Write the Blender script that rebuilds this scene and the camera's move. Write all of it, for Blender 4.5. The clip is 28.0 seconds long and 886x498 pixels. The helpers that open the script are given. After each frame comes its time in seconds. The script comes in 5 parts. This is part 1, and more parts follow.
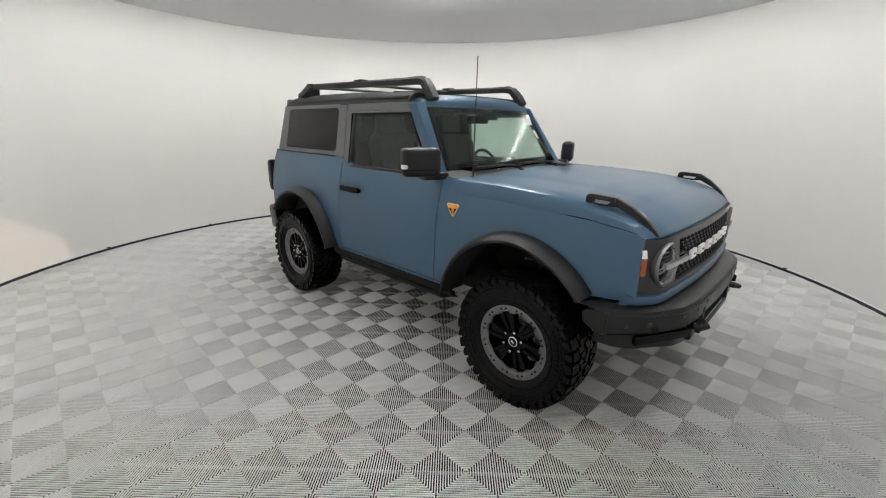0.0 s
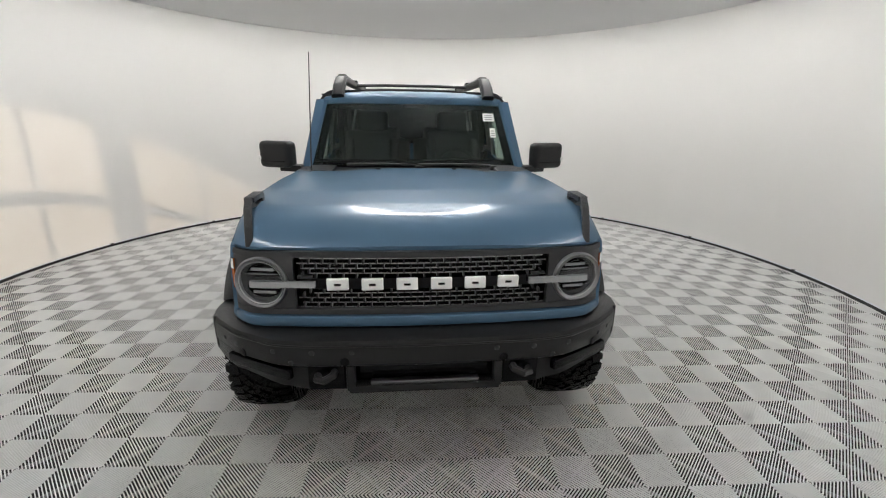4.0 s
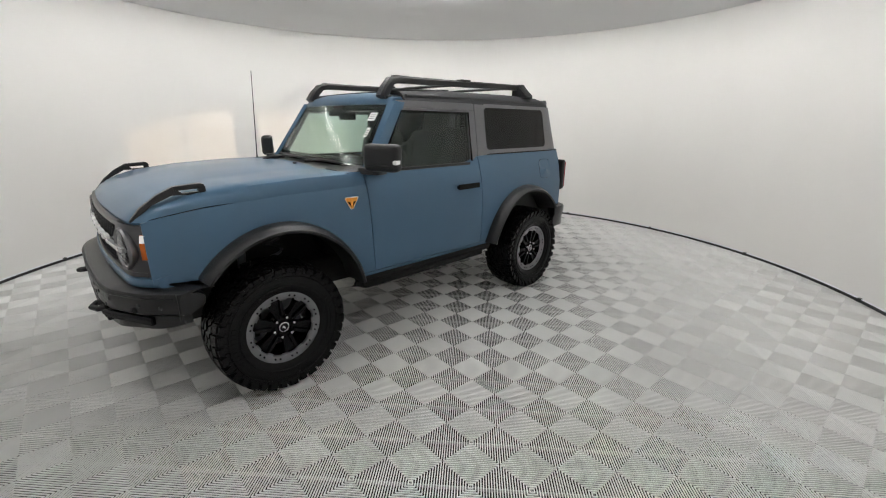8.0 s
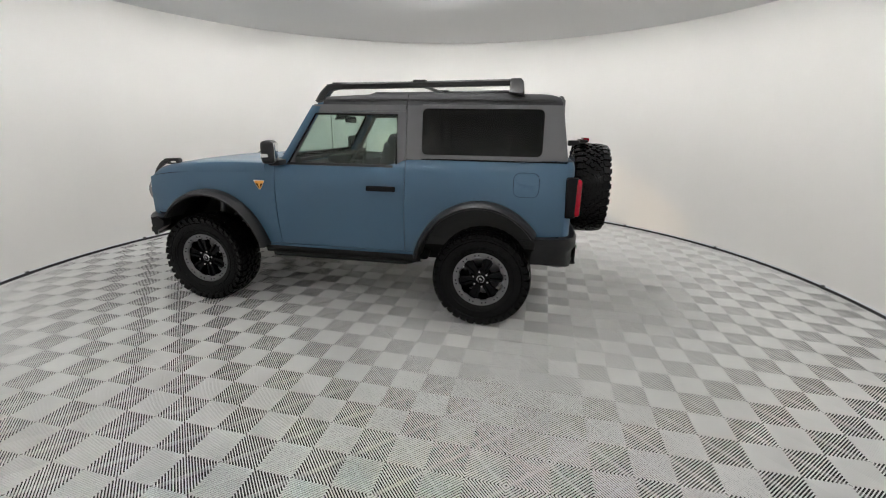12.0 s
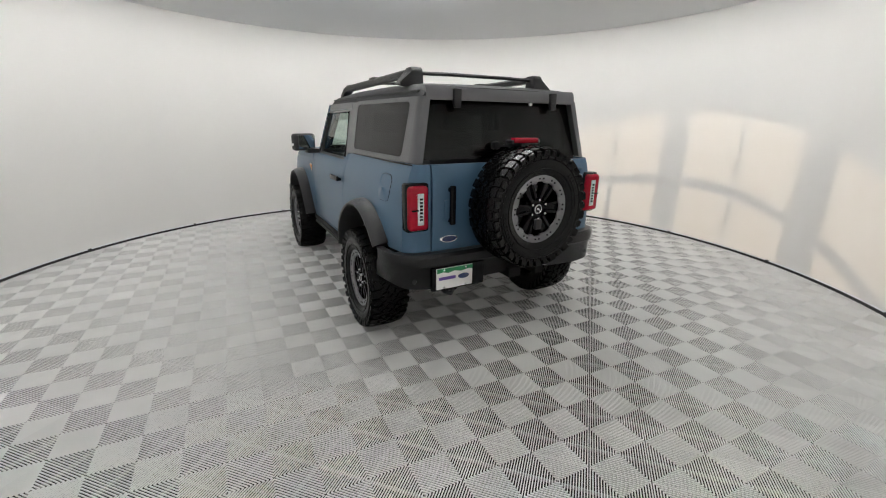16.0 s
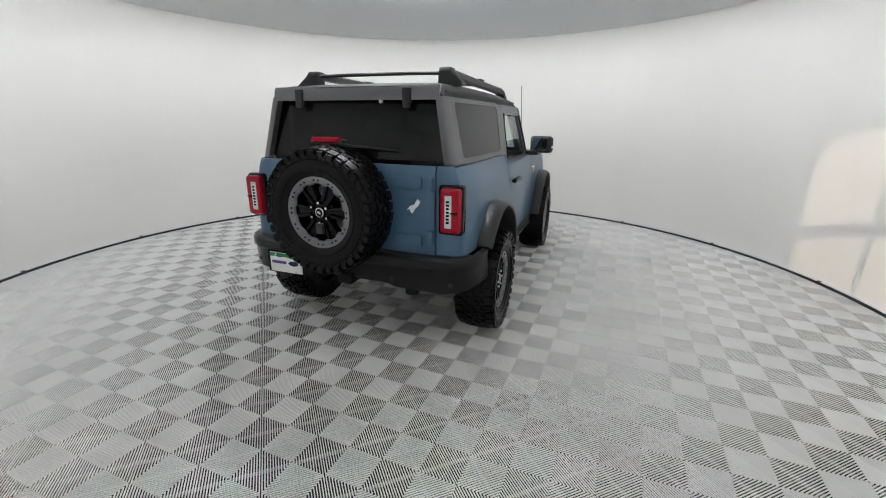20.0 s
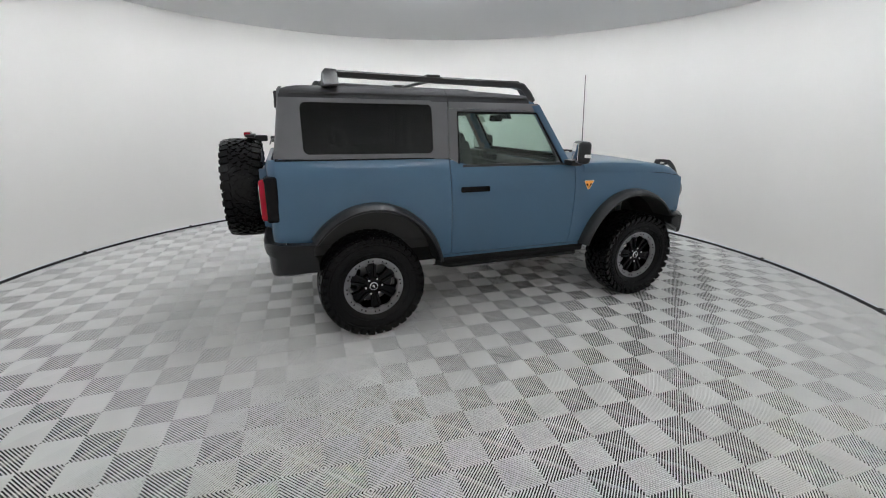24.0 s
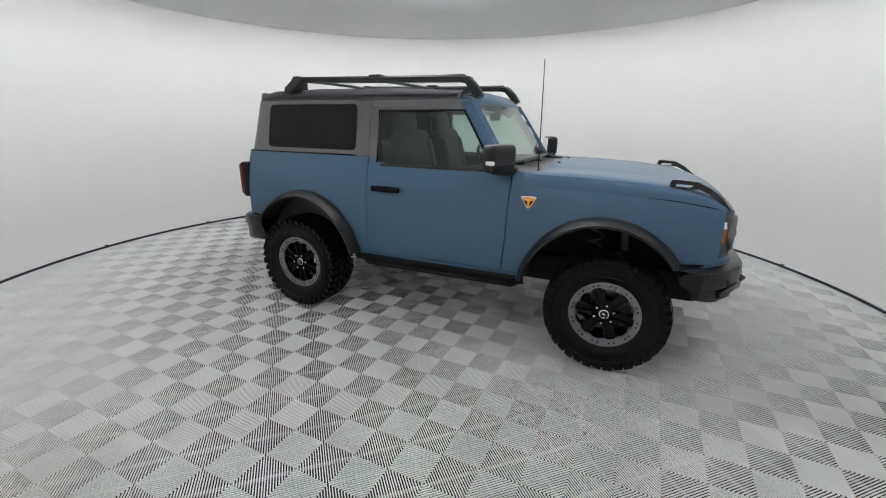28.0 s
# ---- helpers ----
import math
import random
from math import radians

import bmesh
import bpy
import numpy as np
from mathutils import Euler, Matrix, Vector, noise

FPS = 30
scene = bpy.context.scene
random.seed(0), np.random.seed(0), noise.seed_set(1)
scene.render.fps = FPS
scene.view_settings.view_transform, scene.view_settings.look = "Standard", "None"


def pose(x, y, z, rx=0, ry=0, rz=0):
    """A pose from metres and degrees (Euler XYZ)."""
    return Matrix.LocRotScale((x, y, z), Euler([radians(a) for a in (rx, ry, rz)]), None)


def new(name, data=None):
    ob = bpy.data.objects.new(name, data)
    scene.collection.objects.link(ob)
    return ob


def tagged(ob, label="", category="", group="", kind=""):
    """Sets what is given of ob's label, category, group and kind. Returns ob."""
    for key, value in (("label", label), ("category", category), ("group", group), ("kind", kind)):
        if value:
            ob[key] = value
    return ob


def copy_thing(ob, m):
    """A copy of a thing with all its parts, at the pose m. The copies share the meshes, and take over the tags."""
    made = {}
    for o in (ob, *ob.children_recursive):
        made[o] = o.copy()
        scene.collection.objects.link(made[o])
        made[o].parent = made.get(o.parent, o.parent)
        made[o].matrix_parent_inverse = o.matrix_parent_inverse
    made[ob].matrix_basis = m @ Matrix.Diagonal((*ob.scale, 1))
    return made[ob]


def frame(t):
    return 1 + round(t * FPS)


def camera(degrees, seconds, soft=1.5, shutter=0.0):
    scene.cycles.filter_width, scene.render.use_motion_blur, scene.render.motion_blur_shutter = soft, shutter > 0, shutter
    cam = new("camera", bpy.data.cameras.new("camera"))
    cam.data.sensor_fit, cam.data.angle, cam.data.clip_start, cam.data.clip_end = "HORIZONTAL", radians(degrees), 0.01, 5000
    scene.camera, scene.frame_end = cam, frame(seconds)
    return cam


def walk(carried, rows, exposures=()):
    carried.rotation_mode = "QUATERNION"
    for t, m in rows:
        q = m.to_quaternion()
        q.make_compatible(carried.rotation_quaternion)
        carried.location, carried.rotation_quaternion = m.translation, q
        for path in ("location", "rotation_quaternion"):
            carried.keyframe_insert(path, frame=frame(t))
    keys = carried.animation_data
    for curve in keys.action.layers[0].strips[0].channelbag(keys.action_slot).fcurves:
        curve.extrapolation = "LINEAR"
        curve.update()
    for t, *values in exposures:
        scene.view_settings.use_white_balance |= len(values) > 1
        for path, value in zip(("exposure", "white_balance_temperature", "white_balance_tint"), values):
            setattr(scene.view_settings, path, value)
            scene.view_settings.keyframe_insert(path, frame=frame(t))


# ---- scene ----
# The camera circles the car on a level ring: seconds, degrees round the turntable's axis, tilt, swing off the axis and lean.
cam = camera(93.11, 28.0, soft=1.08)
AXIS_X, AXIS_Y, RING, EYE = -0.5666, 0.0864, 4.2198, 1.6191
TURNS = [
    (0.0, -43.57, -16.58, -2.59, -0.63), (0.5, -39.4, -16.53, -2.64, -0.64), (1.0, -34.7, -16.47, -2.63, -0.63), (1.5, -29.66, -16.56, -2.6, -0.63),
    (2.0, -24.4, -16.66, -2.55, -0.63), (2.5, -19.01, -16.66, -2.62, -0.62), (3.0, -13.56, -16.69, -2.8, -0.63), (3.5, -8.0, -16.83, -2.84, -0.65),
    (5.5, 16.74, -17.0, -2.81, -0.68), (6.0, 23.24, -17.0, -2.91, -0.64), (6.5, 29.9, -16.99, -2.92, -0.61), (7.0, 36.65, -16.96, -2.94, -0.6),
    (7.5, 43.37, -16.92, -3.03, -0.6), (8.0, 49.56, -16.87, -2.9, -0.59), (8.5, 55.99, -16.92, -2.86, -0.56), (9.0, 62.67, -16.95, -2.88, -0.53),
    (9.5, 69.51, -16.92, -2.86, -0.52), (10.0, 76.42, -16.85, -2.85, -0.54), (10.5, 83.23, -16.72, -2.81, -0.58), (11.0, 90.0, -16.57, -2.74, -0.62),
    (11.5, 96.76, -16.5, -2.72, -0.68), (12.0, 103.67, -16.52, -2.86, -0.75), (12.5, 110.6, -16.44, -2.87, -0.81), (14.5, 135.69, -16.77, -2.91, -0.6),
    (15.0, 141.92, -16.85, -3.03, -0.6), (15.5, 148.13, -16.91, -3.11, -0.6), (16.0, 154.49, -16.95, -3.25, -0.6), (16.5, 160.77, -16.93, -3.23, -0.6),
    (17.0, 167.29, -16.93, -3.26, -0.62), (17.5, 173.44, -16.93, -3.26, -0.64), (18.0, 179.31, -16.9, -3.23, -0.67), (18.5, 185.64, -16.87, -3.3, -0.69),
    (19.0, 191.83, -16.85, -3.21, -0.68), (19.5, 198.06, -16.88, -3.29, -0.64), (20.0, 203.99, -16.88, -3.39, -0.56), (20.5, 209.89, -16.82, -3.33, -0.49),
    (21.0, 216.2, -16.79, -3.22, -0.45), (21.5, 222.84, -16.78, -3.14, -0.43), (23.5, 246.87, -16.79, -3.06, -0.52), (24.0, 252.73, -16.89, -2.84, -0.58),
    (24.5, 258.79, -16.87, -2.9, -0.63), (25.0, 264.73, -16.86, -2.91, -0.66), (25.5, 270.38, -16.88, -2.86, -0.68), (26.0, 275.89, -16.95, -2.84, -0.68),
    (26.5, 281.12, -17.0, -2.82, -0.67), (27.0, 286.15, -17.04, -2.72, -0.64), (27.5, 291.17, -17.04, -2.71, -0.62), (28.0, 296.17, -16.98, -2.69, -0.61),
]
walk(cam, [(t, pose(AXIS_X + RING * math.cos(radians(a)), AXIS_Y + RING * math.sin(radians(a)), EYE, 90 + tilt, lean_to, a + 90 + swing)) for t, a, tilt, swing, lean_to in TURNS],
     [(0.0, 0.0, 6500, 10), (17.0, 0.0, 6480, 10), (20.0, 0.0, 6220, 10), (28.0, 0.0, 6150, 10)])

# ---------------------------------------------------------------- world and exposure
world = bpy.data.worlds.new("world")
scene.world = world
world.use_nodes = True
SUN_UP, SUN_AZ = 41.0, -90.0
sky = world.node_tree.nodes.new("ShaderNodeTexSky")
sky.sky_type, sky.sun_disc = "NISHITA", False
sky.sun_elevation, sky.sun_rotation = radians(SUN_UP), radians(90 - SUN_AZ)
world.node_tree.links.new(sky.outputs[0], world.node_tree.nodes["Background"].inputs[0])
world.node_tree.nodes["Background"].inputs[1].default_value = 0.07
sun = new("sun", bpy.data.lights.new("sun", "SUN"))
sun.data.energy, sun.data.angle, sun.data.color = 4.6, radians(0.53), (1.0, 0.76, 0.50)
sun.matrix_basis = pose(0, 0, 6, 90 - SUN_UP, 0, SUN_AZ + 90)
scene.view_settings.exposure = 0.0
# Added stand-in light: glow of the drum's side, its underside, the hidden ring.
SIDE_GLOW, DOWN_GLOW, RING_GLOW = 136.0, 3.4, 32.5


# ---------------------------------------------------------------- materials
def material(name, color, rough=0.5, metal=0.0, coat=0.0, vary=0.12, scale=6.0, grain=0.0, grain_scale=300.0, fleck=0.0, emit=0.0, random_tint=0.0, spec=0.5, through_light=0.0, stretch=1.0, coat_rough=0.08):
    """Principled material with broad mottling, fine grain relief and small roughness changes."""
    m = bpy.data.materials.new(name)
    m.use_nodes = True
    nt = m.node_tree
    nd, lk = nt.nodes, nt.links
    bsdf = nd["Principled BSDF"]
    bsdf.inputs["Metallic"].default_value = metal
    bsdf.inputs["Coat Weight"].default_value = coat
    bsdf.inputs["Coat Roughness"].default_value = coat_rough
    co = nd.new("ShaderNodeTexCoord")
    n1 = nd.new("ShaderNodeTexNoise")
    n1.inputs["Scale"].default_value, n1.inputs["Detail"].default_value = scale, 5
    squeeze = nd.new("ShaderNodeMapping")
    squeeze.inputs["Scale"].default_value = (1, 1, stretch)
    lk.new(co.outputs["Object"], squeeze.inputs["Vector"])
    lk.new(squeeze.outputs["Vector"], n1.inputs["Vector"])
    n2 = nd.new("ShaderNodeTexNoise")
    n2.inputs["Scale"].default_value, n2.inputs["Detail"].default_value = grain_scale, 2
    lk.new(co.outputs["Object"], n2.inputs["Vector"])
    hsv = nd.new("ShaderNodeHueSaturation")
    hsv.inputs["Color"].default_value = (*color, 1)
    mix = nd.new("ShaderNodeMath")
    mix.operation = "MULTIPLY_ADD"
    mix.inputs[1].default_value, mix.inputs[2].default_value = 2 * vary, 1 - vary
    lk.new(n1.outputs["Fac"], mix.inputs[0])
    add = nd.new("ShaderNodeMath")
    add.operation = "MULTIPLY_ADD"
    add.inputs[1].default_value = fleck
    lk.new(n2.outputs["Fac"], add.inputs[0])
    lk.new(mix.outputs[0], add.inputs[2])
    value = add.outputs[0]
    if random_tint:
        info = nd.new("ShaderNodeObjectInfo")
        r = nd.new("ShaderNodeMath")
        r.operation = "MULTIPLY_ADD"
        r.inputs[1].default_value = random_tint
        lk.new(info.outputs["Random"], r.inputs[0])
        lk.new(value, r.inputs[2])
        value = r.outputs[0]
    lk.new(value, hsv.inputs["Value"])
    lk.new(hsv.outputs["Color"], bsdf.inputs["Base Color"])
    rg = nd.new("ShaderNodeMath")
    rg.operation = "MULTIPLY_ADD"
    rg.inputs[1].default_value, rg.inputs[2].default_value = 0.25 * rough, rough * 0.875
    lk.new(n1.outputs["Fac"], rg.inputs[0])
    lk.new(rg.outputs[0], bsdf.inputs["Roughness"])
    if grain:
        bump = nd.new("ShaderNodeBump")
        bump.inputs["Strength"].default_value, bump.inputs["Distance"].default_value = grain, 0.002
        lk.new(n2.outputs["Fac"], bump.inputs["Height"])
        lk.new(bump.outputs["Normal"], bsdf.inputs["Normal"])
    bsdf.inputs["Specular IOR Level"].default_value = spec
    if through_light:
        glow, both_ways = nd.new("ShaderNodeBsdfTranslucent"), nd.new("ShaderNodeMixShader")
        lk.new(hsv.outputs["Color"], glow.inputs["Color"])
        both_ways.inputs[0].default_value = through_light
        lk.new(bsdf.outputs[0], both_ways.inputs[1])
        lk.new(glow.outputs[0], both_ways.inputs[2])
        lk.new(both_ways.outputs[0], nd["Material Output"].inputs["Surface"])
    if emit:
        bsdf.inputs["Emission Color"].default_value = (*color, 1)
        bsdf.inputs["Emission Strength"].default_value = emit
    return m


def glass_material(name, tint, base=0.035):
    """A thin pane: tinted see-through, with mirror gloss that grows at a slant."""
    m = bpy.data.materials.new(name)
    m.use_nodes = True
    nt = m.node_tree
    nd, lk = nt.nodes, nt.links
    nd.remove(nd["Principled BSDF"])
    clear, gloss, mix, lw, power, fr = (nd.new(k) for k in ("ShaderNodeBsdfTransparent", "ShaderNodeBsdfGlossy", "ShaderNodeMixShader", "ShaderNodeLayerWeight", "ShaderNodeMath", "ShaderNodeMath"))
    clear.inputs["Color"].default_value = (*tint, 1)
    gloss.inputs["Roughness"].default_value = 0.11
    lw.inputs["Blend"].default_value = 0.5
    power.operation, fr.operation = "POWER", "MULTIPLY_ADD"
    power.inputs[1].default_value, fr.inputs[1].default_value, fr.inputs[2].default_value = 5.0, 0.9, base
    lk.new(lw.outputs["Facing"], power.inputs[0])
    lk.new(power.outputs[0], fr.inputs[0])
    lk.new(fr.outputs[0], mix.inputs[0])
    lk.new(clear.outputs[0], mix.inputs[1])
    lk.new(gloss.outputs[0], mix.inputs[2])
    lk.new(mix.outputs[0], nd["Material Output"].inputs["Surface"])
    return m


WALL = material("wall_fabric", (0.82, 0.81, 0.79), 0.85, through_light=0.25, vary=0.05, stretch=0.12, scale=0.7, grain=0.1, grain_scale=90)
CEILING = material("ceiling_paint", (0.70, 0.705, 0.71), 0.9, vary=0.03, scale=0.8, grain=0.1, grain_scale=120)
TRIM = material("black_rubber_trim", (0.012, 0.012, 0.014), 0.3, vary=0.2, scale=4)
# Silver of the emblem; also the pale colour imitating light leaking by the skirting.
SILVER_AND_LEAK = material("silver_and_leak_light", (0.78, 0.80, 0.84), 0.3, metal=0.2, vary=0.1, scale=5)
UNDERFLOOR = material("underfloor", (0.01, 0.01, 0.01), 0.8, vary=0.3, scale=3)
TILE_BAR = material("ribbed_tile_bar", (0.24, 0.24, 0.232), 0.4, vary=0.15, scale=3.0)
TILE = material("ribbed_plastic_tile", (0.70, 0.70, 0.688), 0.34, spec=0.3, vary=0.14, scale=2.0, grain=0.12, grain_scale=160, fleck=0.06, random_tint=0.06)
# Glowing faces of added ring and drum; the room's own lamps aren't modelled.
ADDED_RING_GLOW = material("added_ring_glow", (1.0, 0.99, 0.965), 0.5, emit=RING_GLOW, vary=0.0)
ADDED_DOWN_PANEL = material("added_down_glow", (1.0, 0.99, 0.965), 0.5, emit=DOWN_GLOW, vary=0.0)
ADDED_DRUM_SIDE = material("added_drum_side", (1.0, 0.99, 0.965), 0.5, emit=SIDE_GLOW, vary=0.0)
HALL = material("hall_plaster", (0.55, 0.54, 0.52), 0.9, vary=0.06, scale=1.0, grain=0.1)
PAINT = material("blue_grey_paint", (0.057, 0.113, 0.180), 0.40, metal=0.10, spec=0.10, coat=0.5, coat_rough=0.09, vary=0.02, scale=2.0)
GREY_TOP = material("hardtop_grey", (0.105, 0.105, 0.112), 0.34, vary=0.06, scale=3, grain=0.25, grain_scale=900)
PLASTIC = material("black_moulded_plastic", (0.0125, 0.0127, 0.0138), 0.40, spec=0.32, vary=0.12, scale=5, grain=0.35, grain_scale=1100)
ROOF_BLACK = material("roof_black", (0.030, 0.030, 0.033), 0.60, spec=0.15, vary=0.12, scale=4, grain=0.3, grain_scale=900)
GLOSS_BLACK = material("gloss_black", (0.003, 0.003, 0.004), 0.12, coat=0.07, spec=0.12, vary=0.05)
SATIN_GREY = material("satin_grey_grille", (0.034, 0.035, 0.038), 0.30, metal=0.4, vary=0.08, scale=5)
DARK = material("dark_underbody", (0.0045, 0.0045, 0.0045), 0.7, spec=0.25, vary=0.3, scale=8)
BUMPER = material("satin_black_bumper", (0.0105, 0.0107, 0.0117), 0.30, spec=0.28, vary=0.1, scale=5, grain=0.2, grain_scale=900)
SLAT = material("grille_slat_grey", (0.22, 0.22, 0.23), 0.25, metal=0.9, vary=0.1, scale=10)
METAL_GREY = material("machined_grey", (0.20, 0.20, 0.21), 0.32, metal=0.9, vary=0.1, scale=12)
CHROME = material("chrome", (0.75, 0.75, 0.76), 0.08, metal=1.0, vary=0.03)
RUBBER = material("tyre_rubber", (0.0032, 0.0032, 0.0034), 0.26, spec=0.17, vary=0.25, scale=9, grain=0.3, grain_scale=500)
WHITE = material("white_plastic", (0.85, 0.85, 0.84), 0.35, vary=0.02)
PAPER = material("white_paper", (0.8, 0.8, 0.78), 0.7, vary=0.03)
INK = material("grey_print", (0.12, 0.12, 0.13), 0.7, vary=0.05)
PRINT_VIOLET = material("violet_print", (0.10, 0.05, 0.26), 0.6, vary=0.05)
GREEN = material("green_print", (0.01, 0.20, 0.07), 0.5, vary=0.05)
ORANGE = material("orange_lens", (0.34, 0.07, 0.005), 0.15, coat=0.5, vary=0.05)
BADGE_ORANGE = material("badge_orange", (0.80, 0.33, 0.04), 0.35, vary=0.05)
RED = material("red_lens", (0.27, 0.004, 0.015), 0.18, spec=0.25, coat=0.15, vary=0.08, scale=30)
LAMP_BOWL = material("lamp_bowl", (0.06, 0.062, 0.066), 0.15, metal=0.35, vary=0.25, scale=30)
LENS_WHITE = material("reflector_silver", (0.7, 0.71, 0.73), 0.15, metal=0.7, vary=0.2, scale=40)
BAR_GREY = material("light_bar_grey", (0.34, 0.345, 0.36), 0.2, metal=0.4, vary=0.1, scale=30)
OVAL_BLUE = material("badge_blue", (0.008, 0.02, 0.09), 0.2, coat=0.7, vary=0.05)
SEAT = material("seat_vinyl", (0.032, 0.033, 0.034), 0.55, vary=0.15, scale=6, grain=0.08, grain_scale=300)
CABIN = material("cabin_plastic", (0.026, 0.027, 0.028), 0.6, vary=0.1, scale=4, grain=0.2, grain_scale=700)
CLEAR = glass_material("clear_glass", (0.80, 0.87, 0.84), 0.032)
SHIELD = glass_material("windscreen_glass", (0.88, 0.95, 0.91), 0.03)
PRIVACY = glass_material("privacy_glass", (0.14, 0.143, 0.145), 0.028)
LAMP_GLASS = glass_material("lamp_cover", (0.95, 0.96, 0.97), 0.012)



def scrim_material(name, color, openness):
    """Open-weave backing cloth: partly see-through."""
    m = bpy.data.materials.new(name)
    m.use_nodes = True
    nd, lk = m.node_tree.nodes, m.node_tree.links
    clear, mix = nd.new("ShaderNodeBsdfTransparent"), nd.new("ShaderNodeMixShader")
    nd["Principled BSDF"].inputs["Base Color"].default_value = (*color, 1)
    nd["Principled BSDF"].inputs["Roughness"].default_value = 0.9
    mix.inputs[0].default_value = openness
    lk.new(nd["Principled BSDF"].outputs[0], mix.inputs[1])
    lk.new(clear.outputs[0], mix.inputs[2])
    lk.new(mix.outputs[0], nd["Material Output"].inputs["Surface"])
    return m


SCRIM = scrim_material("backing_scrim", (0.7, 0.69, 0.67), 0.8)


# ---------------------------------------------------------------- mesh helpers
def solid(name, verts, faces, mats, parent=None, label="", smooth=38):
    """One mesh object from points and faces, shaded smooth but for sharp edges."""
    me = bpy.data.meshes.new(name)
    me.from_pydata([tuple(v) for v in verts], [], faces)
    me.materials.append(mats)
    me.validate()
    if smooth:
        me.polygons.foreach_set("use_smooth", [True] * len(me.polygons))
        me.set_sharp_from_angle(angle=radians(smooth))
    ob = new(name, me)
    if parent:
        ob.parent = parent
    if label:
        ob["label"] = label
    return ob


def part(name, geo, mats, parent, label="", smooth=38):
    """Links a bmesh, or a pair of points and faces, as one mesh under a thing or a part."""
    if isinstance(geo, bmesh.types.BMesh):
        geo.verts.ensure_lookup_table()
        v = [tuple(p.co) for p in geo.verts]
        geo.verts.index_update()
        fs = [tuple(q.index for q in p.verts) for p in geo.faces]
        geo.free()
        geo = (v, fs)
    return solid(name, geo[0], geo[1], mats, parent, label, smooth)


def join(*geos):
    V, F = [], []
    for v, f in geos:
        n = len(V)
        V += [tuple(p) for p in v]
        F += [tuple(i + n for i in q) for q in f]
    return V, F


def flip(geo):
    """Mirror across the car's middle plane."""
    return [(p[0], -p[1], p[2]) for p in geo[0]], [tuple(reversed(q)) for q in geo[1]]


def moved(geo, m):
    return [tuple(m @ Vector(p)) for p in geo[0]], geo[1]


def bm_geo(bm):
    bm.verts.index_update()
    out = ([tuple(p.co) for p in bm.verts], [tuple(q.index for q in p.verts) for p in bm.faces])
    bm.free()
    return out


def block(c, s, bevel=0.006, seg=2, m=None):
    """A bevelled box: centre and full sizes."""
    bm = bmesh.new()
    bmesh.ops.create_cube(bm, size=1.0, matrix=Matrix.Translation(c) @ Matrix.Diagonal((*s, 1)))
    if bevel:
        bmesh.ops.bevel(bm, geom=bm.edges[:], offset=min(bevel, min(s) * 0.45), segments=seg, affect="EDGES", profile=0.6)
    g = bm_geo(bm)
    return moved(g, m) if m else g


def prism(poly, axis, a, b, bevel=0.004, seg=2):
    """An outline pushed from a to b along axis; the outline's pairs are the two other axes in order."""
    bm = bmesh.new()

    def at(p, h):
        return {"x": (h, p[0], p[1]), "y": (p[0], h, p[1]), "z": (p[0], p[1], h)}[axis]
    lo = [bm.verts.new(at(p, a)) for p in poly]
    hi = [bm.verts.new(at(p, b)) for p in poly]
    bm.faces.new(lo)
    bm.faces.new(hi)
    n = len(poly)
    for i in range(n):
        bm.faces.new((lo[i], lo[(i + 1) % n], hi[(i + 1) % n], hi[i]))
    bmesh.ops.recalc_face_normals(bm, faces=bm.faces[:])
    if bevel:
        bmesh.ops.bevel(bm, geom=bm.edges[:], offset=bevel, segments=seg, affect="EDGES", profile=0.6)
    return bm_geo(bm)


def shell(P, off):
    """A plate: the grid of points P[i][j] as its outer face, and the same moved by off as its inner face."""
    nu, nv = len(P), len(P[0])
    V = [tuple(p) for row in P for p in row]
    n = len(V)
    V += [tuple(Vector(p) + Vector(off)) for row in P for p in row]
    F = []
    for i in range(nu - 1):
        for j in range(nv - 1):
            q = (i * nv + j, (i + 1) * nv + j, (i + 1) * nv + j + 1, i * nv + j + 1)
            F += [q, tuple(k + n for k in reversed(q))]
    edge = [(i, 0) for i in range(nu)] + [(nu - 1, j) for j in range(1, nv)] + [(i, nv - 1) for i in range(nu - 2, -1, -1)] + [(0, j) for j in range(nv - 2, 0, -1)]
    ids = [i * nv + j for i, j in edge]
    for k in range(len(ids)):
        a, b = ids[k], ids[(k + 1) % len(ids)]
        F.append((b, a, a + n, b + n))
    bm = bmesh.new()
    vs = [bm.verts.new(v) for v in V]
    for q in F:
        try:
            bm.faces.new([vs[k] for k in q])
        except ValueError:
            pass
    bmesh.ops.recalc_face_normals(bm, faces=bm.faces[:])
    return bm_geo(bm)


def lathe(profile, n=48, axis="y", full=True):
    """Turn (radius, height) pairs round an axis."""
    V, F = [], []
    k = len(profile)
    for i in range(n):
        a = 2 * math.pi * i / n
        for r, h in profile:
            p = (r * math.cos(a), r * math.sin(a))
            V.append({"y": (p[0], h, p[1]), "z": (p[0], p[1], h), "x": (h, p[0], p[1])}[axis])
    for i in range(n):
        for j in range(k - 1 if not full else k):
            a, b = i * k + j, i * k + (j + 1) % k
            c, d = ((i + 1) % n) * k + (j + 1) % k, ((i + 1) % n) * k + j
            F.append((a, b, c, d))
    return V, F


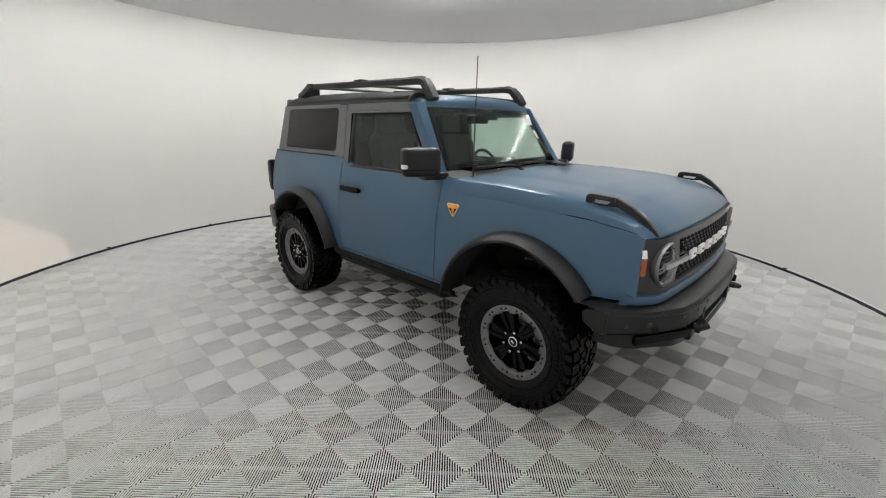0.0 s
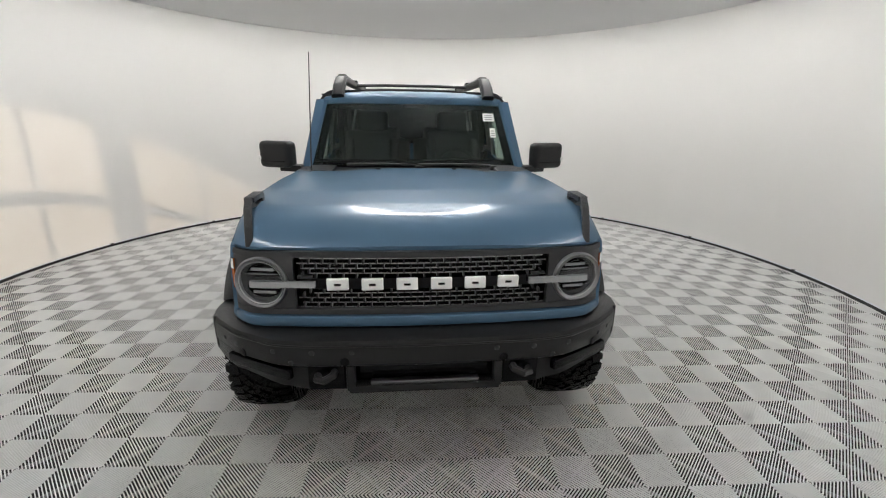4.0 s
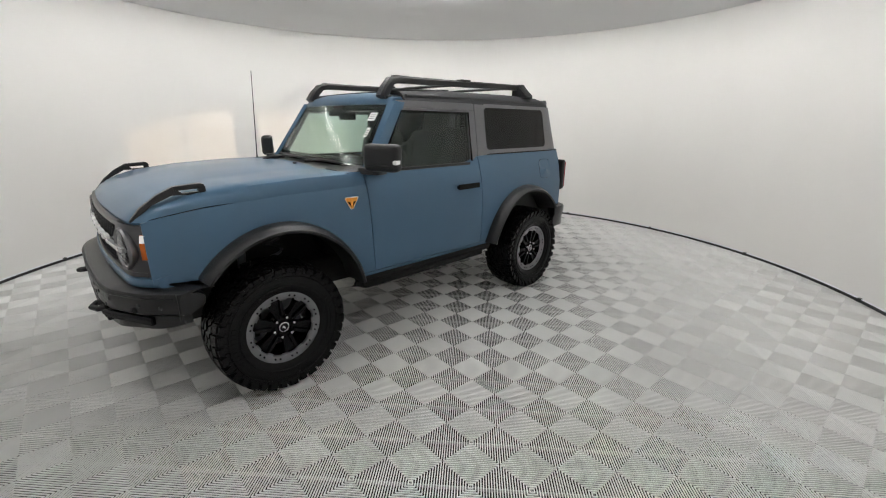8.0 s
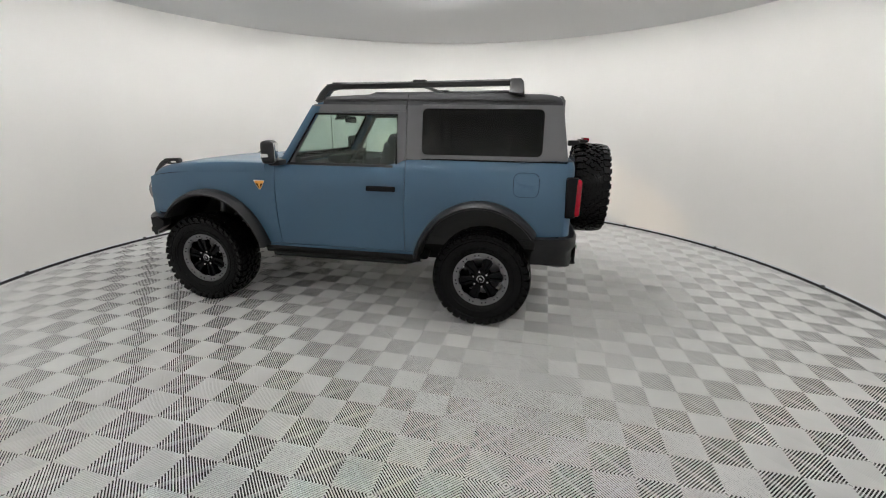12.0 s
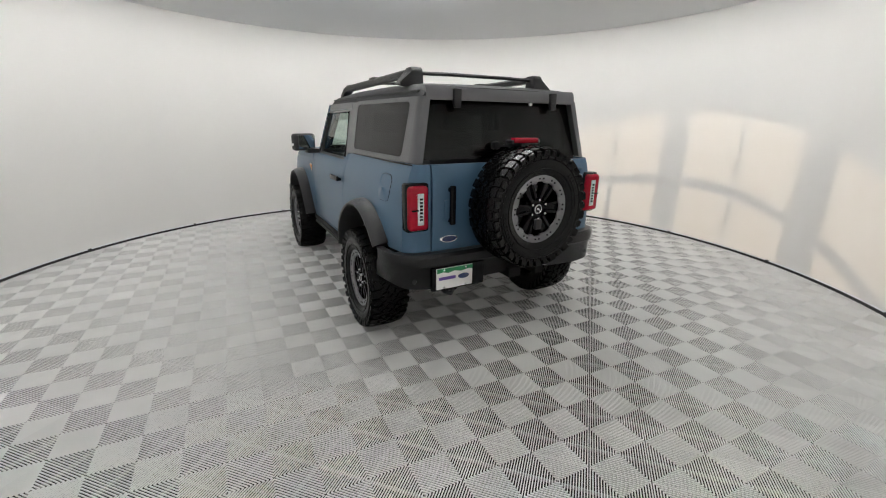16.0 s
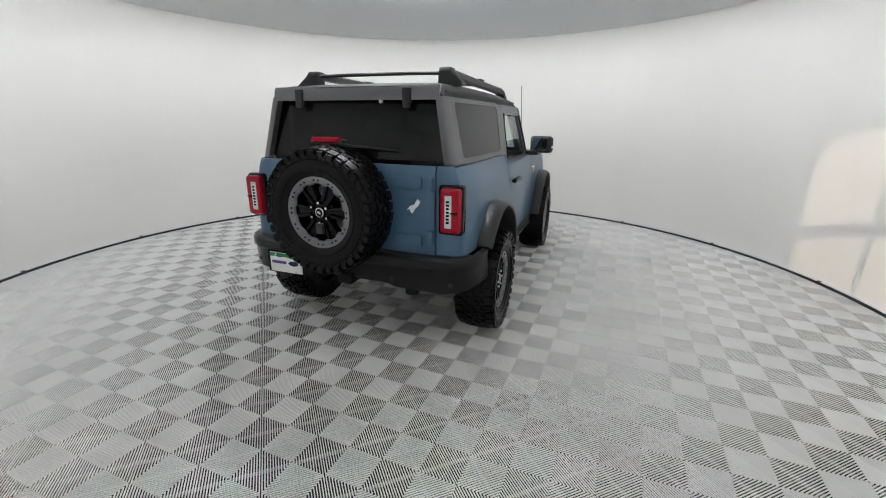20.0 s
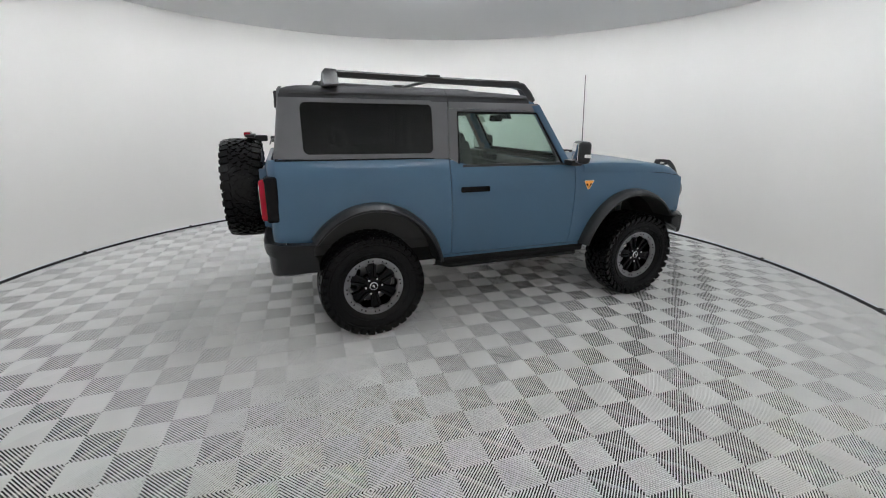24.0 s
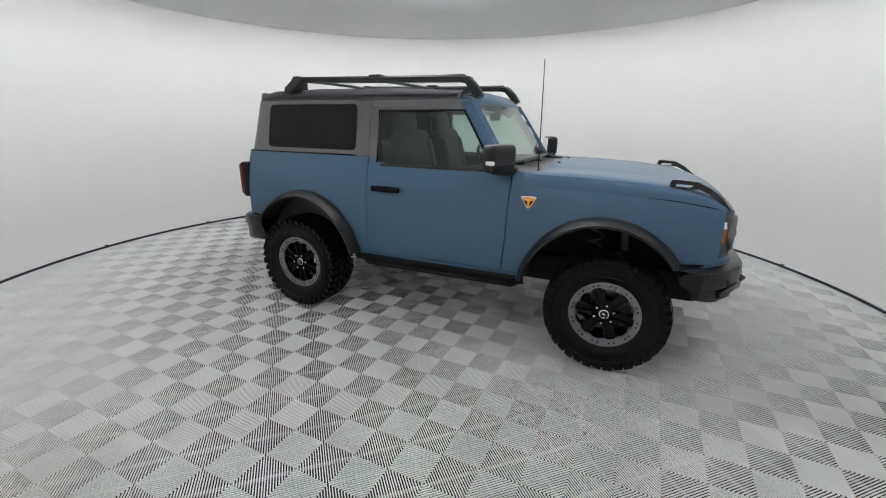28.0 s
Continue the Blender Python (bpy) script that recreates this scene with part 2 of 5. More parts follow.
def tube(points, r, n=8, flat=1.0):
    """A round bar swept along points, with closed ends."""
    V, F = [], []
    pts = [Vector(p) for p in points]
    for i, p in enumerate(pts):
        t = (pts[min(i + 1, len(pts) - 1)] - pts[max(i - 1, 0)]).normalized()
        up = Vector((0, 0, 1)) if abs(t.z) < 0.9 else Vector((1, 0, 0))
        s = t.cross(up).normalized()
        u = s.cross(t)
        rr = r[i] if isinstance(r, (list, tuple)) else r
        for k in range(n):
            a = 2 * math.pi * k / n
            V.append(tuple(p + s * (rr * math.cos(a)) + u * (rr * flat * math.sin(a))))
    for i in range(len(pts) - 1):
        for k in range(n):
            F.append((i * n + k, i * n + (k + 1) % n, (i + 1) * n + (k + 1) % n, (i + 1) * n + k))
    F.append(tuple(reversed(range(n))))
    F.append(tuple((len(pts) - 1) * n + k for k in range(n)))
    return V, F


def lerp(table, x):
    """Piecewise-linear lookup in (x, y) pairs of rising x."""
    if x <= table[0][0]:
        return table[0][1]
    for (a, p), (b, q) in zip(table, table[1:]):
        if x <= b:
            return p + (q - p) * (x - a) / (b - a)
    return table[-1][1]


def steps(a, b, n):
    return [a + (b - a) * i / (n - 1) for i in range(n)]


# ---------------------------------------------------------------- the round room
WALL_R, CEIL_Z, CEIL_R = 4.28, 3.051, 4.28
AXIS = pose(AXIS_X, AXIS_Y, 0)

# A slab under everything, the turntable's dark bed, the wall and the ceiling.
ground = solid("ground", *moved(prism([(-9, -9), (9, -9), (9, 9), (-9, 9)], "z", -0.32, -0.16, 0), AXIS), UNDERFLOOR, smooth=0)
tagged(ground, "dark concrete slab under the round studio", "ground", kind="structure")
floor = solid("floor", *moved(lathe([(0.0, -0.026), (WALL_R + 0.02, -0.026), (WALL_R + 0.02, -0.16), (0.0, -0.16)], 160, "z"), AXIS), UNDERFLOOR, smooth=30)
tagged(floor, "round turntable floor of light grey ribbed plastic tiles", "floor", kind="structure")
wall = solid("wall_round", *moved(lathe([(WALL_R, -0.024), (WALL_R, CEIL_Z + 0.1), (WALL_R + 0.008, CEIL_Z + 0.1), (WALL_R + 0.008, -0.16), (WALL_R, -0.16)], 192, "z"), AXIS), WALL)
wall.data.materials.append(SCRIM)
for poly in wall.data.polygons:
    if math.hypot(poly.center.x - AXIS_X, poly.center.y - AXIS_Y) > WALL_R + 0.0035:
        poly.material_index = 1
tagged(wall, "seamless off-white stretched fabric studio wall", "wall", kind="structure")

# The ceiling: a flat disc hung a finger's width below an outer ring; the step is added to hide slim added lights behind
# the disc's lip.
LIGHTS, LIP_R, SLOT_D, SLOT_W = 12, 3.30, 0.022, 0.070
ceiling = solid("ceiling", *moved(join(
    lathe([(0.0, CEIL_Z - SLOT_D), (1.4, CEIL_Z - SLOT_D), (2.6, CEIL_Z - SLOT_D), (LIP_R, CEIL_Z - SLOT_D), (LIP_R, CEIL_Z + 0.08), (0.0, CEIL_Z + 0.08)], 160, "z"),
    lathe([(LIP_R + SLOT_W + 0.004, CEIL_Z), (3.8, CEIL_Z), (CEIL_R, CEIL_Z), (CEIL_R, CEIL_Z + 0.08), (LIP_R + SLOT_W + 0.004, CEIL_Z + 0.08)], 160, "z")), AXIS), CEILING, smooth=20)
tagged(ceiling, "flat matt grey studio ceiling disc", "ceiling", kind="structure")


def arc_box(r0, r1, half, z0, z1, n=10):
    P = [[(r * math.cos(a), r * math.sin(a), z) for r, z in ((r0, z0), (r1, z0), (r1, z1), (r0, z1))] for a in steps(-half, half, n)]
    V = [p for row in P for p in row]
    F = [(i * 4 + j, i * 4 + (j + 1) % 4, i * 4 + 4 + (j + 1) % 4, i * 4 + 4 + j) for i in range(n - 1) for j in range(4)]
    F += [(3, 2, 1, 0), tuple((n - 1) * 4 + k for k in range(4))]
    return V, F


# Twelve slim bowed lights, added and unseen, end to end behind the lip.
light = new("ceiling_light")
tagged(light, "added slim bowed white light hidden behind a ceiling lip", "ceiling light", group="ring of ceiling lights")
hl = math.pi / LIGHTS - 0.0005
part("added_diffuser", arc_box(LIP_R + 0.004, LIP_R + SLOT_W, hl, CEIL_Z + 0.001, CEIL_Z + 0.007), ADDED_RING_GLOW, light, smooth=0)
part("housing", arc_box(LIP_R - 0.02, LIP_R + SLOT_W + 0.03, hl, CEIL_Z + 0.082, CEIL_Z + 0.11), SATIN_GREY, light)
light.matrix_basis = AXIS
for k in range(1, LIGHTS):
    copy_thing(light, AXIS @ pose(0, 0, 0, 0, 0, 360 * k / LIGHTS))

# The hall that the round studio stands in, with tall sunlit windows along one side.
HALL_W, HALL_H = 7.6, 5.2
tagged(solid("wall_north", *moved(block((0, HALL_W, HALL_H / 2 - 0.16), (2 * HALL_W + 0.4, 0.2, HALL_H), 0), AXIS), HALL, smooth=0), "plain plaster hall wall", "wall", kind="structure")
tagged(solid("wall_east", *moved(block((HALL_W, 0, HALL_H / 2 - 0.16), (0.2, 2 * HALL_W - 0.2, HALL_H), 0), AXIS), HALL, smooth=0), "plain plaster hall wall", "wall", kind="structure")
tagged(solid("wall_west", *moved(block((-HALL_W, 0, HALL_H / 2 - 0.16), (0.2, 2 * HALL_W - 0.2, HALL_H), 0), AXIS), HALL, smooth=0), "plain plaster hall wall", "wall", kind="structure")
tagged(solid("roof_slab", *moved(block((0, 0, HALL_H - 0.06), (2 * HALL_W + 0.4, 2 * HALL_W + 0.4, 0.2), 0), AXIS), HALL, smooth=0), "flat hall roof slab", "roof", kind="structure")
south = new("wall_south")
tagged(south, "plaster hall wall with tall windows", "wall", kind="structure")
south.matrix_basis = AXIS
WIN_LO, WIN_HI = 2.95, 4.75
part("window_wall_foot", block((0, -HALL_W, (WIN_LO - 0.32) / 2), (2 * HALL_W + 0.4, 0.2, WIN_LO), 0), HALL, south, smooth=0)
part("window_wall_head", block((0, -HALL_W, (WIN_HI + HALL_H - 0.16) / 2), (2 * HALL_W + 0.4, 0.2, HALL_H - 0.16 - WIN_HI), 0), HALL, south, smooth=0)
edges = [-HALL_W - 0.2, -3.45, -1.95, -1.55, -0.05, 0.35, 1.85, HALL_W + 0.2]
for a, b in zip(edges[0::2], edges[1::2]):
    part("window_pier", block(((a + b) / 2, -HALL_W, (WIN_LO + WIN_HI) / 2), (b - a, 0.2, WIN_HI - WIN_LO), 0), HALL, south, smooth=0)
for a, b in zip(edges[1:-1:2], edges[2:-1:2]):
    part("window_frame", join(block(((a + b) / 2, -HALL_W, (WIN_LO + WIN_HI) / 2), (0.07, 0.06, WIN_HI - WIN_LO), 0), block(((a + b) / 2, -HALL_W, WIN_LO + 0.75), (b - a, 0.06, 0.10), 0)), SATIN_GREY, south)

# Added light: a wide shallow glowing drum over the turntable's middle, out of view.
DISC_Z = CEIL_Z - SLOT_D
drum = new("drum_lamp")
tagged(drum, "added wide shallow glowing drum, unseen under the ceiling", "ceiling light")
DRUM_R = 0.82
part("added_drum_side", lathe([(DRUM_R - 0.008, DISC_Z - 0.088), (DRUM_R, DISC_Z - 0.08), (DRUM_R, DISC_Z - 0.02), (DRUM_R - 0.008, DISC_Z - 0.012)], 64, "z"), ADDED_DRUM_SIDE, drum)
part("added_drum_panel", lathe([(0.0, DISC_Z - 0.09), (DRUM_R - 0.012, DISC_Z - 0.09), (DRUM_R - 0.012, DISC_Z - 0.084), (0.0, DISC_Z - 0.084)], 64, "z"), ADDED_DOWN_PANEL, drum)
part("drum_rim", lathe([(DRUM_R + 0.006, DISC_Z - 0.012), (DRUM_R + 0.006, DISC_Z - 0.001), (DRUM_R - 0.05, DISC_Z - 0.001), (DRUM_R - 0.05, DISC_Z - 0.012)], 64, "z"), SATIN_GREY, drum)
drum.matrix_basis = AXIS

# Black skirting where wall and turntable meet, in bowed lengths; its thin pale cap imitates light leaking underneath.
skirting = new("baseboard")
tagged(skirting, "thin black rubber skirting with leaking light put in as a pale edge", "baseboard", kind="structure")
for k in range(18):
    rot = AXIS @ pose(0, 0, 0, 0, 0, 20 * k)
    part("skirting_strip", moved(arc_box(WALL_R - 0.022, WALL_R - 0.001, radians(9.9), -0.005, 0.026, 12), rot), TRIM, skirting)
    part("leak_light_strip", moved(arc_box(WALL_R - 0.014, WALL_R - 0.001, radians(9.85), 0.026, 0.034, 12), rot), SILVER_AND_LEAK, skirting, "pale strip coloured as light leaking under the wall")
    part("joint_clip", moved(arc_box(WALL_R - 0.027, WALL_R - 0.001, radians(0.22), -0.004, 0.038, 3), rot @ pose(0, 0, 0, 0, 0, 10)), TRIM, skirting)

# ---------------------------------------------------------------- the car: x ahead, y to its left, wheels 2.55 m apart
car = new("off_road_suv")
tagged(car, "two-door blue-grey off-road SUV with black flares and roof rack", "car")
HUB_Z, HUB_F, HUB_R = 0.405, 1.275, -1.275
SIDE = [(0.44, 0.815), (0.52, 0.845), (0.62, 0.864), (0.74, 0.871), (0.85, 0.872), (0.95, 0.870), (1.03, 0.865), (1.10, 0.857), (1.16, 0.846), (1.22, 0.831), (1.28, 0.812), (1.34, 0.789)]


def smooth_lookup(table, x):
    """Smooth curve through (x, y) pairs of rising x."""
    x = min(max(x, table[0][0]), table[-1][0])
    i = next(k for k in range(1, len(table)) if x <= table[k][0]) - 1
    (xa, ya), (xb, yb) = table[i], table[i + 1]
    sa = (yb - table[i - 1][1]) / (xb - table[i - 1][0]) if i else (yb - ya) / (xb - xa)
    sb = (table[i + 2][1] - ya) / (table[i + 2][0] - xa) if i + 2 < len(table) else (yb - ya) / (xb - xa)
    w, t = xb - xa, (x - xa) / (xb - xa)
    return ya * (1 + 2 * t) * (1 - t) ** 2 + sa * w * t * (1 - t) ** 2 + yb * t * t * (3 - 2 * t) + sb * w * t * t * (t - 1)


def side_y(x, z):
    """Half width of the lower body."""
    y = smooth_lookup(SIDE, z)
    if x > 1.35:
        y -= 0.20 * (x - 1.35) ** 2
    if x < -1.5:
        y -= 0.16 * (x + 1.5) ** 2
    return y


def upper_y(x, z):
    """Half width of glass and hardtop above the waist."""
    y = 0.800 - (z - 1.29) * 0.155 - max(0.0, -0.6 - x) * (0.030 + 0.05 * (z - 1.36))
    return y - 0.03 * max(0.0, x) ** 2


def front_x(y):
    """Nose in plan."""
    y = abs(y)
    return 1.985 - 0.035 * (y / 0.66) ** 2 - 3.9 * max(0.0, y - 0.68) ** 2


ARCH_F, ARCH_R = (1.215, 0.585), (-1.245, 0.580)


def arch_z(x, arch, k, top=0.64):
    c, a = arch
    h = 1 - ((x - c) / (a * k)) ** 2
    return HUB_Z + top * k * math.sqrt(h) if h > 0 else 0


def door_front(z):
    return lerp([(0.57, 0.530), (0.8, 0.548), (1.28, 0.568)], z)


def lean(x, z):
    """Fender edge runs beside the slanted front edge of the door."""
    return (door_front(z) + 0.006 - 0.573) * max(0.0, 1 - (x - 0.573) / 0.2) if 0.5 < x < 0.773 else 0.0


def side_plate(xs, zb, zt, rows=14, inset=0.0):
    """Left body plate: columns at xs from zb(x) to zt(x), on the body's side."""
    P = [[(x + lean(x, z), side_y(x, z) - inset, z) for z in steps(zb(x), zt(x), rows)] for x in xs]
    return shell(P, (0, -0.02, 0))


def fender_top(x):
    return lerp([(0.56, 1.197), (1.2, 1.188), (1.6, 1.165), (1.80, 1.135), (1.90, 1.11)], x)


def both(name, geo, mats, parent, label="", smooth=38):
    a = part(name, geo, mats, parent, label, smooth)
    b = part(name, flip(geo), mats, parent, label, smooth)
    return a, b


# ---- outer panels
both("front_fender", side_plate(steps(0.573, 1.868, 62), lambda x: max(lerp([(0.7, 0.572), (1.2, 0.6), (1.6, 0.78), (1.9, 0.80)], x), arch_z(x, ARCH_F, 0.955)), fender_top, 30), PAINT, car)
both("quarter_panel", side_plate(steps(-0.612, -1.90, 60), lambda x: max(lerp([(-1.9, 0.775), (-1.5, 0.76), (-1.2, 0.6), (-0.7, 0.572)], x), arch_z(x, ARCH_R, 0.955)), lambda x: lerp([(-1.9, 1.352), (-0.8, 1.345), (-0.612, 1.335)], x), 34), PAINT, car)
both("sill_panel", shell([[(x, side_y(x, z), z) for z in steps(0.545, 0.568, 3)] for x in steps(0.66, -0.70, 12)], (0, -0.03, 0)), PAINT, car)


doors = []
for sgn in (1, -1):
    P = []
    for w in steps(0, 1, 40):
        P.append([(door_front(z) * (1 - w) - 0.606 * w, side_y(0, z), z) for z in [0.574 + (lerp([(0, 1.268), (0.80, 1.272), (0.90, 1.30), (1, 1.335)], w) - 0.574) * v for v in steps(0, 1, 36)]])
    g = shell(P, (0, -0.03, 0))
    d = part("door", g if sgn > 0 else flip(g), PAINT, car)
    doors.append(d)

    def side_part(name, geo, mats, parent, label=""):
        return part(name, geo if sgn > 0 else flip(geo), mats, parent, label)

    # pull handle with its dish
    hx, hz = -0.415, 1.098
    hy = side_y(0, hz)
    side_part("handle", join(block((hx, hy + 0.032, hz + 0.006), (0.250, 0.024, 0.044), 0.011, 3), block((hx + 0.095, hy + 0.012, hz), (0.035, 0.03, 0.028), 0.006), block((hx - 0.095, hy + 0.012, hz), (0.04, 0.03, 0.03), 0.006)), GLOSS_BLACK, d, "gloss black pull handle")
    side_part("handle_cup", block((hx - 0.01, hy - 0.004, hz - 0.014), (0.14, 0.014, 0.05), 0.006), PAINT, d)
    side_part("lock_cylinder", moved(lathe([(0.0, 0.006), (0.008, 0.006), (0.009, 0.0), (0.0, 0.0)], 12, "y"), pose(hx - 0.02, hy + 0.003, hz - 0.03)), PAINT, d)
    # black belt moulding and slim window frame
    side_part("belt_moulding", shell([[(x, upper_y(x, z) + 0.012, z) for z in (1.272, 1.284, 1.292)] for x in steps(0.505, -0.50, 12)], (0, -0.03, 0)), PLASTIC, d)
    side_part("window_frame", join(
        shell([[(x0 + (1.29 - z) * 0.605, upper_y(0, z) + 0.003, z) for z in steps(1.283, 1.70, 8)] for x0 in (0.448, 0.432, 0.416)], (0, -0.03, 0)),
        shell([[(x, upper_y(x, z) + 0.004, z) for z in (1.686, 1.700, 1.712)] for x in steps(0.215, -0.607, 10)], (0, -0.03, 0)),
        shell([[(x, upper_y(x, z) + 0.004, z) for z in steps(lerp([(-0.607, 1.345), (-0.53, 1.30)], x), 1.70, 8)] for x in (-0.532, -0.56, -0.607)], (0, -0.03, 0)),
        shell([[(x, upper_y(x, z) + 0.004, z) for z in steps(1.29, 1.38, 4)] for x in (0.435, 0.39)], (0, -0.03, 0))), GREY_TOP, d, "dark grey window surround")
    seal = [(0.436, 1.288), (0.182, 1.692), (-0.528, 1.690), (-0.530, 1.30)]
    side_part("window_seal", tube([(x, upper_y(0, z) + 0.006, z) for x, z in seal], 0.009, 6), GLOSS_BLACK, d)
    # side glass
    front_edge = [(1.287, 0.43), (1.69, 0.186)]
    pane = [[(lerp(front_edge, z) * (1 - w) - 0.540 * w, upper_y(0, z) - 0.010, z) for z in steps(1.287, 1.69, 5)] for w in steps(0, 1, 7)]
    side_part("window", shell(pane, (0, -0.004, 0)), CLEAR, d, "lightly tinted side glass").visible_shadow = False
    # mirror on its arm
    at_mirror = pose(0.505, 0.958, 1.385, 0, 0, 24)
    mh = side_part("mirror", join(
        moved(block((0.008, 0, 0), (0.104, 0.258, 0.182), 0.044, 5), at_mirror),
        prism([(0.60, 0.79), (0.46, 0.79), (0.455, 0.93), (0.54, 0.95)], "z", 1.270, 1.314, 0.008)), PLASTIC, d, "black door mirror")
    side_part("mirror_glass", moved(block((-0.0445, 0.0, 0.004), (0.006, 0.200, 0.138), 0.002), at_mirror), CHROME, mh)
    side_part("turn_signal", moved(block((0.030, 0.113, -0.024), (0.056, 0.036, 0.028), 0.007), at_mirror), WHITE, mh, "white mirror lamp")
    side_part("mirror_seam", moved(block((0.008, 0.0, -0.045), (0.107, 0.19, 0.004), 0.001, 1), at_mirror), GLOSS_BLACK, mh)
    # shield badge on the fender, dark edge, bright rim, orange face
    bx, bz = 0.705, 1.092
    shield = [(-0.055, 0.034), (-0.046, 0.043), (0.046, 0.043), (0.055, 0.034), (0.010, -0.042), (-0.010, -0.042)]
    by = side_y(bx, bz)
    bd = side_part("shield_badge", prism([(bx + p, bz + q) for p, q in shield], "y", by - 0.004, by + 0.006, 0.002), CHROME, car, "orange and black shield badge with bright rim")
    side_part("badge_face", prism([(bx + p * 0.86, bz + q * 0.86) for p, q in shield], "y", by + 0.004, by + 0.0075, 0.001), BADGE_ORANGE, bd)
    side_part("badge_mark", join(prism([(bx - 0.012, bz + 0.010), (bx - 0.034, bz + 0.012), (bx - 0.016, bz - 0.010), (bx - 0.004, bz - 0.030)], "y", by + 0.006, by + 0.0085, 0.0005), prism([(bx + 0.012, bz + 0.010), (bx + 0.004, bz - 0.030), (bx + 0.016, bz - 0.010), (bx + 0.034, bz + 0.012)], "y", by + 0.006, by + 0.0085, 0.0005)), GLOSS_BLACK, bd)

    # flares: a rolled lip round each arch
    for arch, nm in ((ARCH_F, "front"), (ARCH_R, "rear")):
        lo, hi = (38, 166) if nm == "front" else (14, 142)
        P = []
        for an in steps(lo, hi, 44):
            ca, sa = math.cos(radians(an)), math.sin(radians(an))
            row = []
            for k, out in ((0.845, -0.10), (0.852, 0.085), (0.868, 0.104), (0.905, 0.108), (0.955, 0.080), (0.985, 0.035), (0.990, -0.004)):
                k = 0.99 - (0.99 - k) * 0.64
                x, z = arch[0] + arch[1] * k * ca, HUB_Z + 0.64 * k * sa
                if sa < 0:
                    x = arch[0] + arch[1] * k * ca - 0.06 * sa * (1 if ca < 0 else -1)
                row.append((x, min(side_y(x, max(0.6, min(z, 1.15))), 0.872) + out, z))
            P.append(row)
        side_part("fender_flare", shell(P, (0, -0.012, 0)), PLASTIC, car, "textured black wheel-arch flare")
        # liner inside the arch
        L = [[(arch[0] + arch[1] * 0.93 * math.cos(radians(an)), y, HUB_Z + 0.6 * math.sin(radians(an))) for y in steps(0.85, 0.42, 5)] for an in steps(24, 156, 24)]
        side_part("wheel_liner", shell(L, (0, 0, 0.012)), DARK, car)

    # rocker, step rail
    side_part("rocker", shell([[(x, y, z) for y, z in ((0.80, 0.545), (0.862, 0.545), (0.868, 0.525), (0.850, 0.485), (0.80, 0.470))] for x in steps(0.70, -0.74, 10)], (0, -0.02, 0.0)), DARK, car, "black rock rail")
    side_part("step_rail", tube([(0.66, 0.78, 0.48), (0.62, 0.855, 0.474), (-0.62, 0.855, 0.474), (-0.70, 0.78, 0.48)], 0.020, 10), DARK, car)

    # amber marker lamp with a white upper part, at the nose's corner
    side_part("marker_lamp", shell([[(front_x(y) + 0.003 - 0.0175 * max(0, z - 1.02) / 0.1, y, z) for z in steps(0.932, 1.062, 6)] for y in steps(0.792, 0.809, 5)], (-0.02, -0.006, 0)), ORANGE, car, "amber side marker lamp")
    side_part("marker_reflector", shell([[(front_x(y) + 0.004 - 0.0175 * max(0, z - 1.02) / 0.1, y + 0.001, z) for z in steps(1.020, 1.060, 4)] for y in steps(0.793, 0.809, 5)], (-0.02, -0.006, 0)), WHITE, car, "white upper half of the marker lamp")

# fuel door on the left rear quarter
fz, fx = 1.172, -1.592
ring = []
for a in steps(0, 352, 45):
    ca, sa = math.cos(radians(a)), math.sin(radians(a))
    k = (abs(ca) ** 4 + abs(sa) ** 4) ** -0.25
    ring.append((fx + 0.098 * k * ca, fz + 0.092 * k * sa))
P = [[(fx + (x - fx) * k, side_y(x, z) + 0.0025, fz + (z - fz) * k) for k in (0.0, 0.5, 1.0)] for x, z in ring + ring[:1]]
part("fuel_door", shell(P, (0, -0.006, 0)), PAINT, car)
part("fuel_door_gap", tube([(x, side_y(x, z) - 0.0005, z) for x, z in ring + ring[:1]], 0.0028, 6), GLOSS_BLACK, car)

# ---- hood, cowl
def hood_point(u, y):
    """u 0 at the cowl, 1 at the nose; y across."""
    s = abs(y)
    foot = 0.745 - 0.085 * min(1.0, max(0.0, (s - 0.50) / 0.22))
    x = foot + (front_x(y) - 0.035 - foot) * u
    top = lerp([(0, 1.292), (0.3, 1.290), (0.6, 1.272), (0.80, 1.243), (0.90, 1.208), (0.96, 1.168), (1.0, 1.120)], u)
    swell = 0.022 * max(0, 1 - (s / 0.46) ** 4) * max(0.0, 1 - u * 0.75)
    return x, top + swell


P = []
for u in steps(0, 1, 36):
    row = []
    x0, _ = hood_point(u, 0.80)
    base = fender_top(min(x0, 1.9)) + 0.004
    edge = side_y(min(x0, 1.868), base)
    half = [(edge + 0.001, base)]
    x1, zt = hood_point(u, 0.72)
    half += [(edge - 0.004, base + (zt - base) * 0.55), (edge - 0.022, base + (zt - base) * 0.86), (edge - 0.055, zt - 0.002)]
    half += [(yy, None) for yy in (0.70, 0.60, 0.52, 0.47, 0.42, 0.36, 0.24, 0.12, 0.0)]
    for yy, zz in half:
        x, z = hood_point(u, yy)
        row.append((x, yy, zz if zz is not None else z))
    P.append([(a, -b, c) for a, b, c in row[:-1]] + row[::-1])
hood = part("hood", shell(P, (0, 0, -0.018)), PAINT, car)
